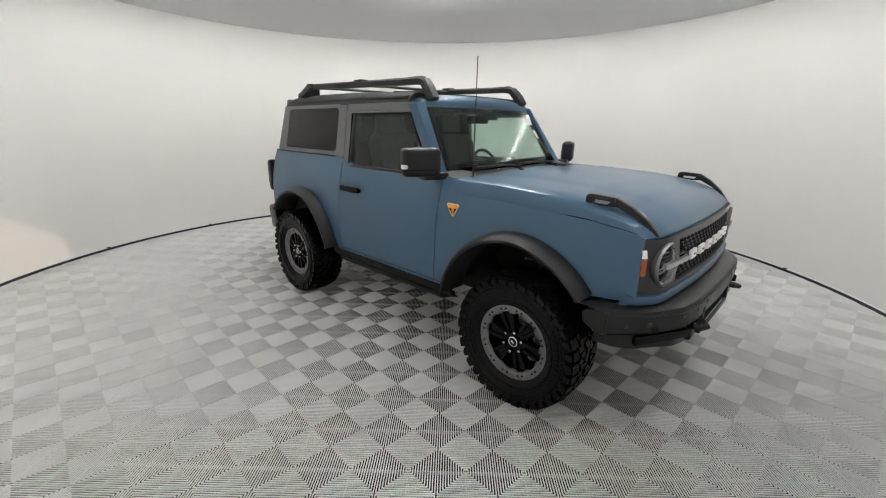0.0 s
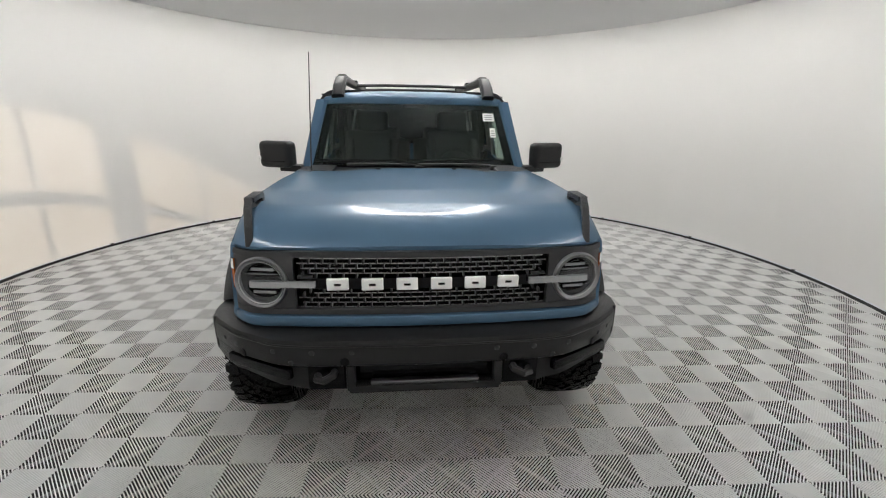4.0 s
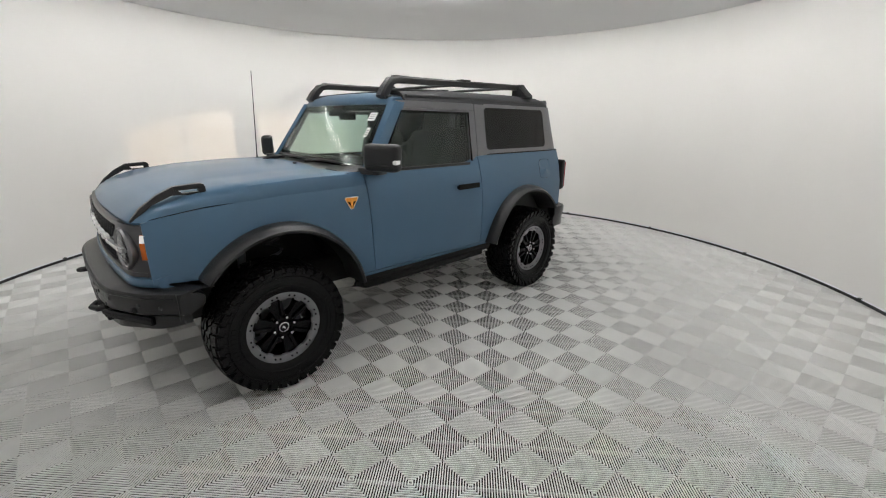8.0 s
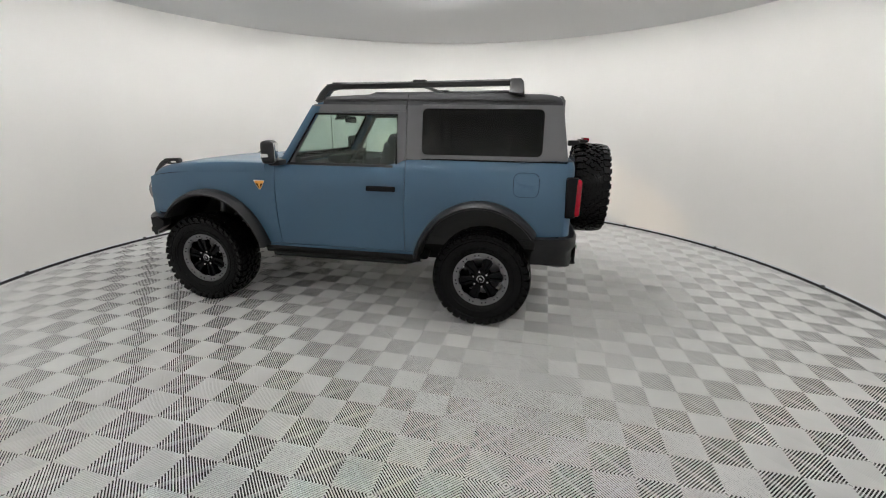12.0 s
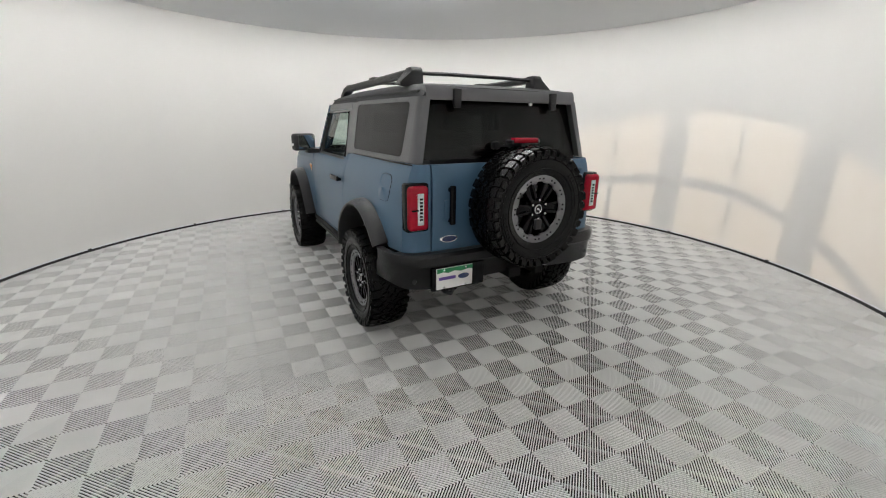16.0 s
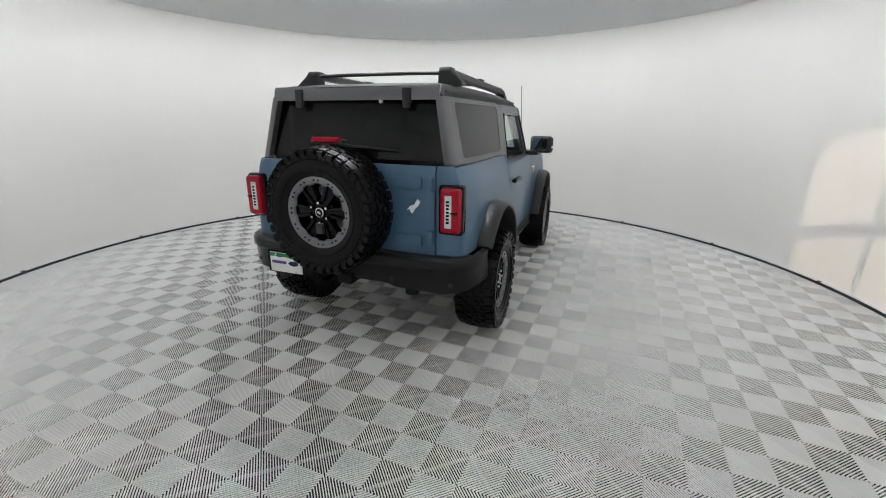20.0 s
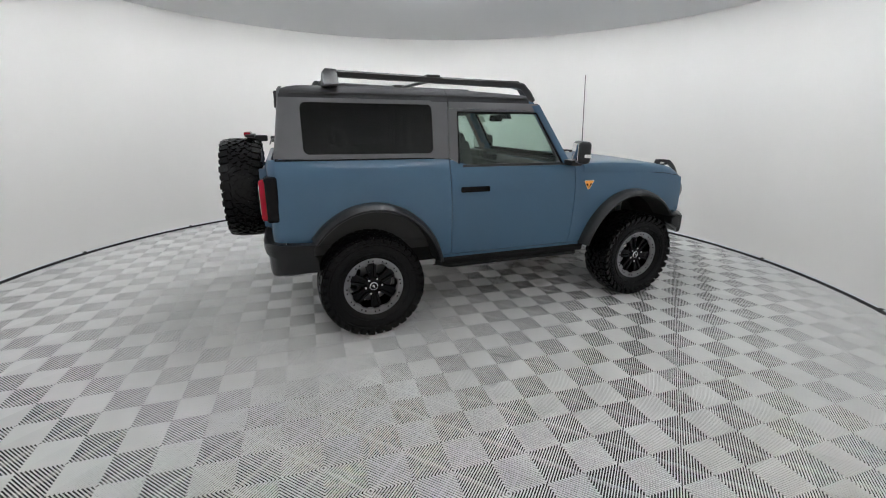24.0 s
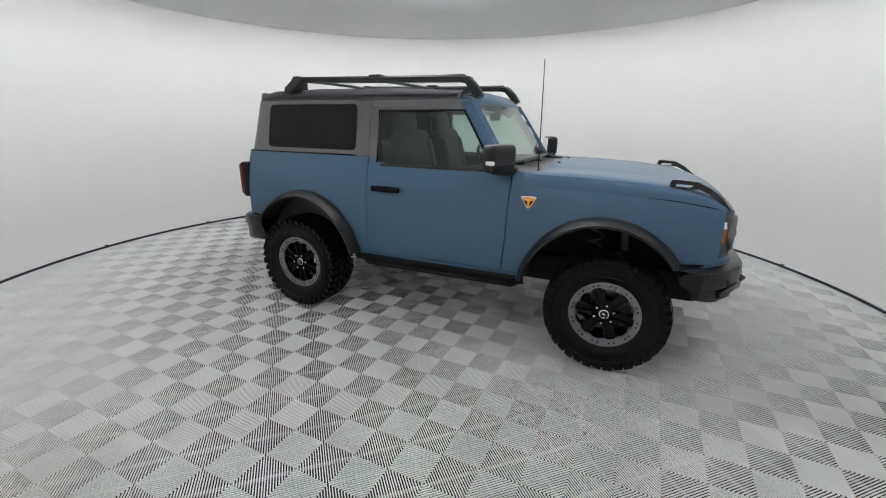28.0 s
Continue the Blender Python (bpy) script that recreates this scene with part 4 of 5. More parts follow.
for sgn in (1, -1):
    g = shell(P, (-0.04, 0, 0))
    part("bumper_wing", g if sgn > 0 else flip(g), BUMPER, fb)
    g = prism([(1.80, 0.765), (1.70, 0.755), (1.665, 0.73), (1.675, 0.68), (1.80, 0.61)], "y", 0.86, 0.952, 0.010)
    part("bumper_end", g if sgn > 0 else flip(g), BUMPER, fb)
    g = tube([(bump_x(y) + 0.001, y, 0.742) for y in steps(0.0, 0.93, 20)], 0.0045, 6)
    part("bumper_ridge", g if sgn > 0 else flip(g), BUMPER, fb)
    g = moved(block((0, 0, 0), (0.03, 0.34, 0.046), 0.006), pose(bump_x(0.70) - 0.020, 0.70, 0.616, 0, 0, 29))
    part("fog_slot", g if sgn > 0 else flip(g), GLOSS_BLACK, fb)
    g = block((bump_x(0.41) - 0.025, 0.41, 0.605), (0.03, 0.15, 0.135), 0.008)
    part("hook_pocket", g if sgn > 0 else flip(g), GLOSS_BLACK, fb)
    g = tube([(2.045, 0.375, 0.62), (2.092, 0.378, 0.620), (2.115, 0.41, 0.613), (2.092, 0.442, 0.606), (2.045, 0.445, 0.606)], 0.017, 8)
    part("tow_hook", g if sgn > 0 else flip(g), PLASTIC, fb, "black forged tow hook")
    for y, z in ((0.88, 0.69), (0.80, 0.70), (0.62, 0.715), (0.55, 0.665), (0.30, 0.715), (0.46, 0.715)):
        g = moved(lathe([(0.0, 0.006), (0.010, 0.005), (0.012, 0.0), (0.0, 0.0)], 10, "x"), pose(bump_x(y), y, z, 0, 0, lerp([(0, 0), (0.6, 8), (0.75, 35), (0.95, 48)], y)))
        part("bumper_bolt", g if sgn > 0 else flip(g), SATIN_GREY, fb)
    for y, z in ((0.33, 0.672), (0.77, 0.668)):
        g = moved(lathe([(0.0, 0.004), (0.016, 0.003), (0.019, 0.0), (0.0, 0.0)], 16, "x"), pose(bump_x(y) + 0.001, y, z, 0, 0, lerp([(0, 0), (0.6, 8), (0.78, 36)], y)))
        part("parking_sensor", g if sgn > 0 else flip(g), GLOSS_BLACK, fb)
part("bumper_centre", join(block((2.045, 0, 0.535), (0.06, 0.64, 0.035), 0.010), block((2.05, 0.31, 0.59), (0.05, 0.035, 0.12), 0.008), block((2.05, -0.31, 0.59), (0.05, 0.035, 0.12), 0.008)), PLASTIC, fb)
part("winch_opening", block((2.0, 0, 0.595), (0.05, 0.60, 0.10), 0.004), GLOSS_BLACK, fb)
part("winch_bar", block((2.052, 0, 0.560), (0.03, 0.46, 0.018), 0.006), METAL_GREY, fb)
part("skid_plate", shell([[(1.98 - 0.5 * t, y, 0.515 - 0.10 * math.sin(t * 1.6)) for t in steps(0, 1, 6)] for y in steps(-0.42, 0.42, 5)], (0, 0, 0.01)), DARK, fb)

# ---- rear bumper
def rbump_x(y):
    return lerp([(0, -2.035), (0.62, -2.035), (0.80, -2.01), (0.89, -1.95), (0.935, -1.84), (0.945, -1.72)], abs(y))


ys = [-0.945, -0.942] + steps(-0.935, 0.935, 41) + [0.942, 0.945]
P = [[(rbump_x(y) + lerp([(0, 0.16), (0.8, 0.12), (0.945, 0.0)], abs(y)), y - 0.04 * (y > 0.93) + 0.04 * (y < -0.93), 0.775), (rbump_x(y) + 0.02, y, 0.768), (rbump_x(y), y, 0.745), (rbump_x(y), y, 0.690), (rbump_x(y) + 0.025, y, 0.66), (rbump_x(y) + 0.03, y, lerp([(0, 0.548), (0.32, 0.545), (0.36, 0.525), (0.7, 0.515), (0.85, 0.53), (0.945, 0.57)], abs(y))), (rbump_x(y) + 0.09, y, lerp([(0, 0.535), (0.32, 0.53), (0.36, 0.510), (0.7, 0.50), (0.85, 0.52), (0.93, 0.56)], abs(y)))] for y in ys]
rb = part("rear_bumper", shell(P, (0.03, 0, 0)), BUMPER, car, "black moulded rear bumper")
pl = part("dealer_plate", block((-2.036, 0.516, 0.592), (0.008, 0.285, 0.150), 0.003), PAPER, rb, "white plate with a green band and plain bars")
part("plate_band", prism([(0.376, 0.665), (0.656, 0.665), (0.656, 0.634), (0.61, 0.640), (0.57, 0.631), (0.52, 0.641), (0.47, 0.631), (0.41, 0.640), (0.376, 0.634)], "x", -2.043, -2.0395, 0), GREEN, pl, smooth=0)
part("plate_bar", block((-2.0405, 0.576, 0.594), (0.003, 0.13, 0.022), 0), PRINT_VIOLET, pl, smooth=0)
part("plate_oval", moved(lathe([(0.0, 0.003), (0.044, 0.002), (0.045, 0.0), (0.0, 0.0)], 24, "x"), pose(-2.040, 0.446, 0.592) @ Matrix.Diagonal((-1, 1, 0.42, 1))), OVAL_BLUE, pl)
for y in (0.431, 0.601):
    for z in (0.528, 0.654):
        part("plate_screw", moved(lathe([(0.0, 0.004), (0.008, 0.003), (0.009, 0), (0, 0)], 10, "x"), pose(-2.040, y, z) @ Matrix.Diagonal((-1, 1, 1, 1))), CHROME, pl)
part("plate_recess", block((-2.018, 0.48, 0.59), (0.03, 0.42, 0.17), 0.01), GLOSS_BLACK, rb)
for y in (0.80, 0.30, -0.36, -0.78):
    part("parking_sensor", moved(lathe([(0.0, 0.004), (0.014, 0.003), (0.017, 0.0), (0.0, 0.0)], 14, "x"), pose(rbump_x(y) + 0.022, y, 0.585 if abs(y) > 0.35 else 0.625) @ Matrix.Diagonal((-1, 1, 1, 1))), SATIN_GREY, rb)
part("tow_loop", tube([(-1.96, 0.52, 0.50), (-2.02, 0.52, 0.488), (-2.045, 0.55, 0.478), (-2.02, 0.585, 0.488), (-1.96, 0.585, 0.50)], 0.015, 8), PLASTIC, rb)
part("tow_receiver", block((-1.98, 0.0, 0.545), (0.14, 0.11, 0.075), 0.008), DARK, rb)

# ---- roof rack
rack = new("roof_rack")
rack.parent = car
for sgn in (1, -1):
    yr = 0.545
    rail_pts = [(0.235, yr + 0.02, 1.792), (0.19, yr + 0.015, 1.86), (0.135, yr + 0.005, 1.918), (0.06, yr, 1.932), (-0.55, yr, 1.940), (-1.20, yr, 1.952), (-1.46, yr, 1.956)]
    V, F = [], []
    prof = [(-0.032, -0.014), (0.032, -0.014), (0.034, 0.006), (0.024, 0.018), (-0.024, 0.018), (-0.034, 0.006)]
    prof = [(w, h - 0.016 if h < 0 else h) for w, h in prof]
    for i, p in enumerate(rail_pts):
        a = Vector(rail_pts[max(i - 1, 0)])
        b = Vector(rail_pts[min(i + 1, len(rail_pts) - 1)])
        t = (b - a).normalized()
        nrm = Vector((-t.z, 0, t.x))
        if nrm.z < 0:
            nrm = -nrm
        k = lerp([(-1.46, 1.0), (0.0, 1.0), (0.2, 1.3)], p[0])
        for w, h in prof:
            V.append(tuple(Vector(p) + Vector((0, w * k, 0)) + nrm * h * k))
    n = len(prof)
    for i in range(len(rail_pts) - 1):
        for k in range(n):
            F.append((i * n + k, i * n + (k + 1) % n, (i + 1) * n + (k + 1) % n, (i + 1) * n + k))
    F += [tuple(range(n)), tuple((len(rail_pts) - 1) * n + k for k in reversed(range(n)))]
    g = (V, F)
    rl = part("side_rail", g if sgn > 0 else flip(g), PLASTIC, rack, "black roof rail")
    g = prism([(-1.415, 1.955), (-1.418, 1.978), (-1.50, 1.980), (-1.52, 1.955), (-1.53, 1.875), (-1.535, 1.845), (-1.415, 1.862)], "y", yr - 0.045, yr + 0.045, 0.010)
    g = ([(p[0], p[1] + (0.085 if p[2] < 1.90 and p[1] > yr else 0.0), p[2]) for p in g[0]], g[1])
    part("rear_foot", g if sgn > 0 else flip(g), PLASTIC, rl)
    g = block((-0.67, yr, 1.962), (0.11, 0.074, 0.020), 0.006)
    part("bar_clamp", g if sgn > 0 else flip(g), PLASTIC, rl)
    g = block((0.03, yr, 1.943), (0.14, 0.060, 0.022), 0.006)
    part("rail_cap", g if sgn > 0 else flip(g), PLASTIC, rl)
for x in (-0.67, -1.45):
    z = lerp([(-1.46, 1.945), (0.0, 1.918)], x)
    part("cross_bar", tube([(x, -0.53, z), (x, -0.25, z + 0.006), (x, 0.25, z + 0.006), (x, 0.53, z)], 0.024, 10, 0.55), PLASTIC, rack, "black roof cross bar")

aerial = part("aerial", tube([(0.725, -0.695, 1.262), (0.722, -0.692, 1.37), (0.705, -0.661, 2.02)], [0.006, 0.0045, 0.0028], 6), PLASTIC, car, "thin black whip aerial")
part("aerial_base", moved(lathe([(0.0, 0.03), (0.012, 0.025), (0.018, 0.0), (0.0, 0.0)], 12, "z"), pose(0.725, -0.695, 1.27)), PLASTIC, aerial)

# ---- wheels
def tread_geo():
    """Chunky lugs: two shoulder rows wrapping onto the sidewall and three staggered rows between."""
    geos = []
    n = 36
    for i in range(n):
        a = 360 * i / n
        long = i % 2
        for s in (1, -1):
            sh = a + (5.0 if s < 0 else 0)
            turn = pose(0, 0, 0, 0, sh, 0)
            geos.append(moved(block((0, 0, 0), (0.056 if long else 0.051, 0.054 if long else 0.046, 0.020), 0), turn @ pose(0, s * (0.112 if long else 0.108), 0.3905, s * -9, 0, s * 7)))
            geos.append(moved(block((0, 0, 0), (0.044 if long else 0.034, 0.018, 0.066 if long else 0.044), 0), turn @ pose(0, s * 0.1375, 0.356 if long else 0.366, s * -16, 0, 0)))
            geos.append(moved(block((0, 0, 0), (0.020, 0.012, 0.020), 0), turn @ pose(0, 0, 0, 0, 5, 0) @ pose(0, s * 0.1415, 0.345, s * -12, 0, 0)))
            for off, side in ((2.0, 0.068), (6.6, 0.046)):
                geos.append(moved(block((0, 0, 0), (0.034, 0.032, 0.018), 0), pose(0, 0, 0, 0, a + off + (1.5 if s > 0 else 4.0), 0) @ pose(0, s * side, 0.3985, s * -3, 0, s * (32 if long else 14))))
        geos.append(moved(block((0, 0, 0), (0.040, 0.034, 0.018), 0), pose(0, 0, 0, 0, a + 4, 0) @ pose(0, 0.010 if long else -0.010, 0.3995, 0, 0, -38 if long else 34)))
        geos.append(moved(block((0, 0, 0), (0.022, 0.026, 0.016), 0), pose(0, 0, 0, 0, a + 9, 0) @ pose(0, -0.014 if long else 0.014, 0.3990, 0, 0, 20)))
    return join(*geos)


def make_wheel():
    """Wheel round the origin, outer face towards +y."""
    w = part("wheel", lathe([(0.212, -0.11), (0.226, -0.125), (0.229, -0.11), (0.205, -0.08), (0.205, 0.08), (0.226, 0.100), (0.230, 0.112), (0.214, 0.108), (0.195, 0.07), (0.195, -0.09)], 48), GLOSS_BLACK, car, "black alloy wheel with grey bolted ring and off-road tyre")
    carcass = [(0.216, -0.112), (0.245, -0.134), (0.30, -0.146), (0.348, -0.143), (0.380, -0.131), (0.394, -0.10), (0.398, -0.05), (0.398, 0.0), (0.398, 0.05), (0.394, 0.10), (0.380, 0.131), (0.348, 0.143), (0.30, 0.146), (0.245, 0.134), (0.216, 0.112)]
    ty = part("tyre", lathe(carcass, 64), RUBBER, w, "black all-terrain tyre")
    part("tread", tread_geo(), RUBBER, ty, smooth=0)
    part("sidewall_ring", join(lathe([(0.268, 0.1405), (0.272, 0.1450), (0.276, 0.1420)], 64, full=False), lathe([(0.330, 0.1445), (0.334, 0.1490), (0.338, 0.1440)], 64, full=False)), RUBBER, ty)
    # raised marks on the sidewall
    marks = []
    for c in (62, 242):
        for k in range(9):
            marks.append(moved(block((0, 0, 0), (0.020, 0.006, 0.026), 0), pose(0, 0, 0, 0, c + k * 5.2, 0) @ pose(0, 0.1455, 0.305, 0, 0, 0)))
    tagged(part("sidewall_mark", join(*marks), RUBBER, ty, smooth=0), kind="stuff")
    rg = part("bead_ring", lathe([(0.184, 0.098), (0.190, 0.112), (0.226, 0.122), (0.236, 0.118), (0.238, 0.104), (0.20, 0.092)], 72), METAL_GREY, w, "machined grey ring with small bolts")
    for k in range(12):
        part("ring_notch", moved(block((0, 0.105, 0.183), (0.040, 0.014, 0.014), 0.003, 1), pose(0, 0, 0, 0, k * 30 + 15, 0)), METAL_GREY, w)
    bolts = [moved(lathe([(0.0, 0.006), (0.0055, 0.005), (0.0065, 0.0), (0.0, 0.0)], 8), pose(0, 0, 0, 0, a, 0) @ pose(0, 0.116, 0.206)) for k in range(12) for a in (k * 30 - 4.5, k * 30 + 4.5)]
    bolt_set = part("ring_bolt", join(*bolts), GLOSS_BLACK, rg)
    tagged(bolt_set, kind="stuff")
    sp = []
    for k in range(6):
        m = pose(0, 0, 0, 0, 60 * k, 0)
        half = prism([(-0.034, 0.055), (0.034, 0.055), (0.026, 0.12), (0.050, 0.185), (-0.050, 0.185), (-0.026, 0.12)], "y", 0.035, 0.088, 0.006)
        sp.append(moved(half, m))
        for s in (1, -1):
            sp.append(moved(prism([(s * 0.008, 0.07), (s * 0.030, 0.07), (s * 0.046, 0.182), (s * 0.026, 0.182)], "y", 0.080, 0.102, 0.004), m))
    part("spoke", join(*sp), GLOSS_BLACK, w, "gloss black split spokes")
    part("wheel_hub", lathe([(0.0, 0.085), (0.060, 0.085), (0.085, 0.070), (0.09, 0.03), (0.0, 0.03)], 32), GLOSS_BLACK, w)
    cap = part("centre_cap", lathe([(0.0, 0.108), (0.026, 0.108), (0.034, 0.104), (0.036, 0.08), (0.0, 0.08)], 24), GLOSS_BLACK, w)
    part("cap_ring", lathe([(0.024, 0.107), (0.027, 0.111), (0.032, 0.108), (0.030, 0.105)], 24), CHROME, cap)
    part("cap_mark", join(moved(block((0, 0.110, 0), (0.008, 0.004, 0.026), 0.001, 1), pose(0, 0, 0, 0, 25, 0)), block((0.003, 0.110, 0.004), (0.018, 0.004, 0.007), 0.001, 1)), CHROME, cap)
    for k in range(6):
        part("lug_nut", moved(lathe([(0.0, 0.118), (0.008, 0.116), (0.0115, 0.108), (0.0125, 0.080), (0.0, 0.080)], 6), pose(0, 0, 0, 0, 60 * k + 30, 0) @ pose(0, 0, 0.0635)), CHROME, w)
    part("brake_disc", lathe([(0.07, -0.02), (0.165, -0.02), (0.165, -0.045), (0.07, -0.045)], 40), METAL_GREY, w)
    part("brake_caliper", moved(block((0, -0.03, 0.135), (0.16, 0.07, 0.07), 0.012), pose(0, 0, 0, 0, 70, 0)), DARK, w)
    return w


TYRE_Y = 0.842
wheel = make_wheel()
wheel.matrix_basis = pose(HUB_F, TYRE_Y, HUB_Z, 0, 12, 0)
copy_thing(wheel, pose(HUB_R, TYRE_Y, HUB_Z, 0, 40, 0))
copy_thing(wheel, pose(HUB_F, -TYRE_Y, HUB_Z, 0, 0, 180) @ pose(0, 0, 0, 0, 20, 0))
copy_thing(wheel, pose(HUB_R, -TYRE_Y, HUB_Z, 0, 0, 180) @ pose(0, 0, 0, 0, 5, 0))
copy_thing(wheel, pose(-2.155, 0.010, 1.062, 0, 0, 90) @ pose(0, 0, 0, 0, 30, 0))
part("spare_carrier", join(block((-2.03, 0.010, 1.062), (0.14, 0.30, 0.30), 0.02), block((-2.06, 0.010, 1.062), (0.22, 0.12, 0.12), 0.02)), DARK, car)
part("spare_lock", block((-2.265, 0.010, 0.96), (0.03, 0.05, 0.07), 0.008), SATIN_GREY, car)

# ---- underbody
under = new("underbody")
under.parent = car
part("body_tub", join(block((-0.02, 0, 0.56), (3.55, 1.05, 0.14), 0.02), block((0.0, 0, 0.60), (1.25, 1.60, 0.10), 0.02), block((1.30, 0, 0.86), (1.15, 0.82, 0.48), 0.03), block((-1.35, 0, 0.80), (1.05, 0.96, 0.36), 0.03)), DARK, under)
for y in (0.42, -0.42):
    part("chassis_rail", block((0, y, 0.46), (3.7, 0.09, 0.12), 0.02), DARK, under)
part("front_axle", join(tube([(HUB_F, -0.72, 0.40), (HUB_F, 0.72, 0.40)], 0.035, 10), moved(lathe([(0.0, -0.12), (0.10, -0.08), (0.12, 0.0), (0.10, 0.08), (0.0, 0.12)], 16), pose(HUB_F, 0.12, 0.38))), DARK, under)
part("rear_axle", join(tube([(HUB_R, -0.72, 0.405), (HUB_R, 0.72, 0.405)], 0.045, 10), moved(lathe([(0.0, -0.14), (0.12, -0.09), (0.15, 0.0), (0.12, 0.09), (0.0, 0.14)], 16), pose(HUB_R, 0.0, 0.40))), DARK, under)
for x in (HUB_F, HUB_R):
    for y in (0.56, -0.56):
        pts = [(x - 0.13 + 0.055 * math.cos(a * 0.7), y + 0.055 * math.sin(a * 0.7), 0.46 + 0.0105 * a) for a in range(40)]
        part("coil_spring", tube(pts, 0.009, 6), METAL_GREY, under, "grey coil spring")
        part("damper", tube([(x + 0.10, y + 0.02, 0.40), (x + 0.06, y - 0.02, 0.95)], [0.03, 0.024], 10), METAL_GREY, under)
part("exhaust", join(tube([(-0.2, -0.3, 0.44), (-1.3, -0.32, 0.52), (-1.75, -0.45, 0.50), (-1.93, -0.47, 0.54)], 0.032, 10), block((-1.72, -0.10, 0.53), (0.22, 0.62, 0.16), 0.06, 3)), DARK, under)
for sgn in (1, -1):
    part("front_arm", tube([(1.05, 0.42 * sgn, 0.42), (HUB_F, 0.74 * sgn, 0.38), (1.5, 0.42 * sgn, 0.42)], 0.03, 8), DARK, under)
part("fuel_skid", block((-0.35, 0.40, 0.47), (0.8, 0.42, 0.10), 0.03), DARK, under)

# ---- cabin
cabin = new("cabin")
cabin.parent = car
part("cabin_floor", block((-0.60, 0, 0.68), (2.2, 1.50, 0.04), 0.01), CABIN, cabin)
for sgn in (1, -1):
    g = shell([[(x, lerp([(0.62, 0.80), (1.1, 0.79), (1.27, 0.755)], z), z) for z in steps(0.62, 1.272, 7)] for x in steps(0.55, -0.60, 5)], (0, -0.04, 0))
    part("door_card", g if sgn > 0 else flip(g), CABIN, cabin)
    g = join(shell([[(x, 0.745 - 0.05 * max(0, -1.2 - x), z) for z in steps(0.62, 1.345, 5)] for x in steps(-0.62, -1.86, 6)], (0, -0.04, 0)), block((-0.665, 0.690, 1.53), (0.10, 0.03, 0.40), 0.012), block((-1.76, 0.60, 1.54), (0.06, 0.04, 0.36), 0.012))
    part("side_trim", g if sgn > 0 else flip(g), CABIN, cabin)
    g = tube([(-0.62, 0.66, 0.95), (-0.62, 0.665, 1.55), (-0.62, 0.64, 1.72)], 0.016, 6)
    part("seat_belt", g if sgn > 0 else flip(g), SEAT, cabin)
    # front seats
    seat = new("front_seat")
    seat.parent = car
    yc = 0.37 * sgn
    part("cushion", block((-0.10, yc, 0.93), (0.52, 0.50, 0.16), 0.05, 3), SEAT, seat, "dark vinyl seat")
    part("backrest", moved(block((0, 0, 0), (0.14, 0.48, 0.60), 0.055, 3), pose(-0.40, yc, 1.24, 0, -14, 0)), SEAT, seat)
    part("bolster", join(*[moved(block((0, s * 0.20, 0), (0.17, 0.08, 0.48), 0.035, 3), pose(-0.385, yc, 1.22, 0, -14, 0)) for s in (1, -1)]), SEAT, seat)
    part("headrest", moved(block((0, 0, 0), (0.10, 0.28, 0.20), 0.045, 3), pose(-0.505, yc, 1.605, 0, -10, 0)), SEAT, seat)
    part("headrest_post", join(tube([(-0.475, yc + 0.06, 1.48), (-0.50, yc + 0.06, 1.56)], 0.008, 6), tube([(-0.475, yc - 0.06, 1.48), (-0.50, yc - 0.06, 1.56)], 0.008, 6)), CHROME, seat)
    part("seat_base", block((-0.10, yc, 0.79), (0.44, 0.42, 0.18), 0.02), CABIN, seat)
bench = new("rear_bench")
bench.parent = car
part("cushion", block((-1.05, 0, 0.92), (0.44, 1.05, 0.16), 0.05, 3), SEAT, bench)
for y in (0.27, -0.27):
    part("backrest", moved(block((0, 0, 0), (0.13, 0.50, 0.52), 0.05, 3), pose(-1.30, y, 1.17, 0, -12, 0)), SEAT, bench)
    part("headrest", moved(block((0, 0, 0), (0.09, 0.26, 0.15), 0.04, 3), pose(-1.38, y, 1.475, 0, -8, 0)), SEAT, bench)
part("dashboard", shell([[(x, y, z - 0.01 * (y / 0.7) ** 2) for x, z in ((0.43, 1.275), (0.30, 1.290), (0.16, 1.285), (0.10, 1.25), (0.12, 1.02))] for y in steps(-0.74, 0.74, 13)], (0.03, 0, -0.03)), CABIN, cabin, "dark moulded dashboard")
part("instrument_hood", block((0.16, 0.37, 1.300), (0.10, 0.32, 0.07), 0.02), CABIN, cabin)
part("screen_panel", block((0.13, 0.0, 1.24), (0.03, 0.30, 0.16), 0.008), GLOSS_BLACK, cabin)
sw = part("steering_wheel", moved(lathe([(0.168 + 0.015 * math.cos(a), 0.015 * math.sin(a)) for a in steps(0, 5.5, 8)], 36, "x"), pose(0.0, 0.37, 1.235, 0, -24, 0)), CABIN, cabin, "black steering wheel")
part("wheel_spoke", join(moved(block((0.01, 0, 0), (0.04, 0.13, 0.11), 0.02), pose(0.0, 0.37, 1.235, 0, -24, 0)), moved(block((0.0, 0, 0), (0.02, 0.33, 0.035), 0.008), pose(0.0, 0.37, 1.235, 0, -24, 0)), moved(block((0.0, 0, -0.08), (0.02, 0.05, 0.15), 0.008), pose(0.0, 0.37, 1.235, 0, -24, 0))), CABIN, sw)
part("console", block((-0.15, 0, 0.88), (0.80, 0.20, 0.34), 0.03), CABIN, cabin)
part("rear_view_mirror", join(block((0.185, 0.0, 1.655), (0.03, 0.24, 0.062), 0.014), tube([(0.26, 0, 1.72), (0.20, 0, 1.665)], 0.012, 6)), GLOSS_BLACK, cabin, "black interior mirror")
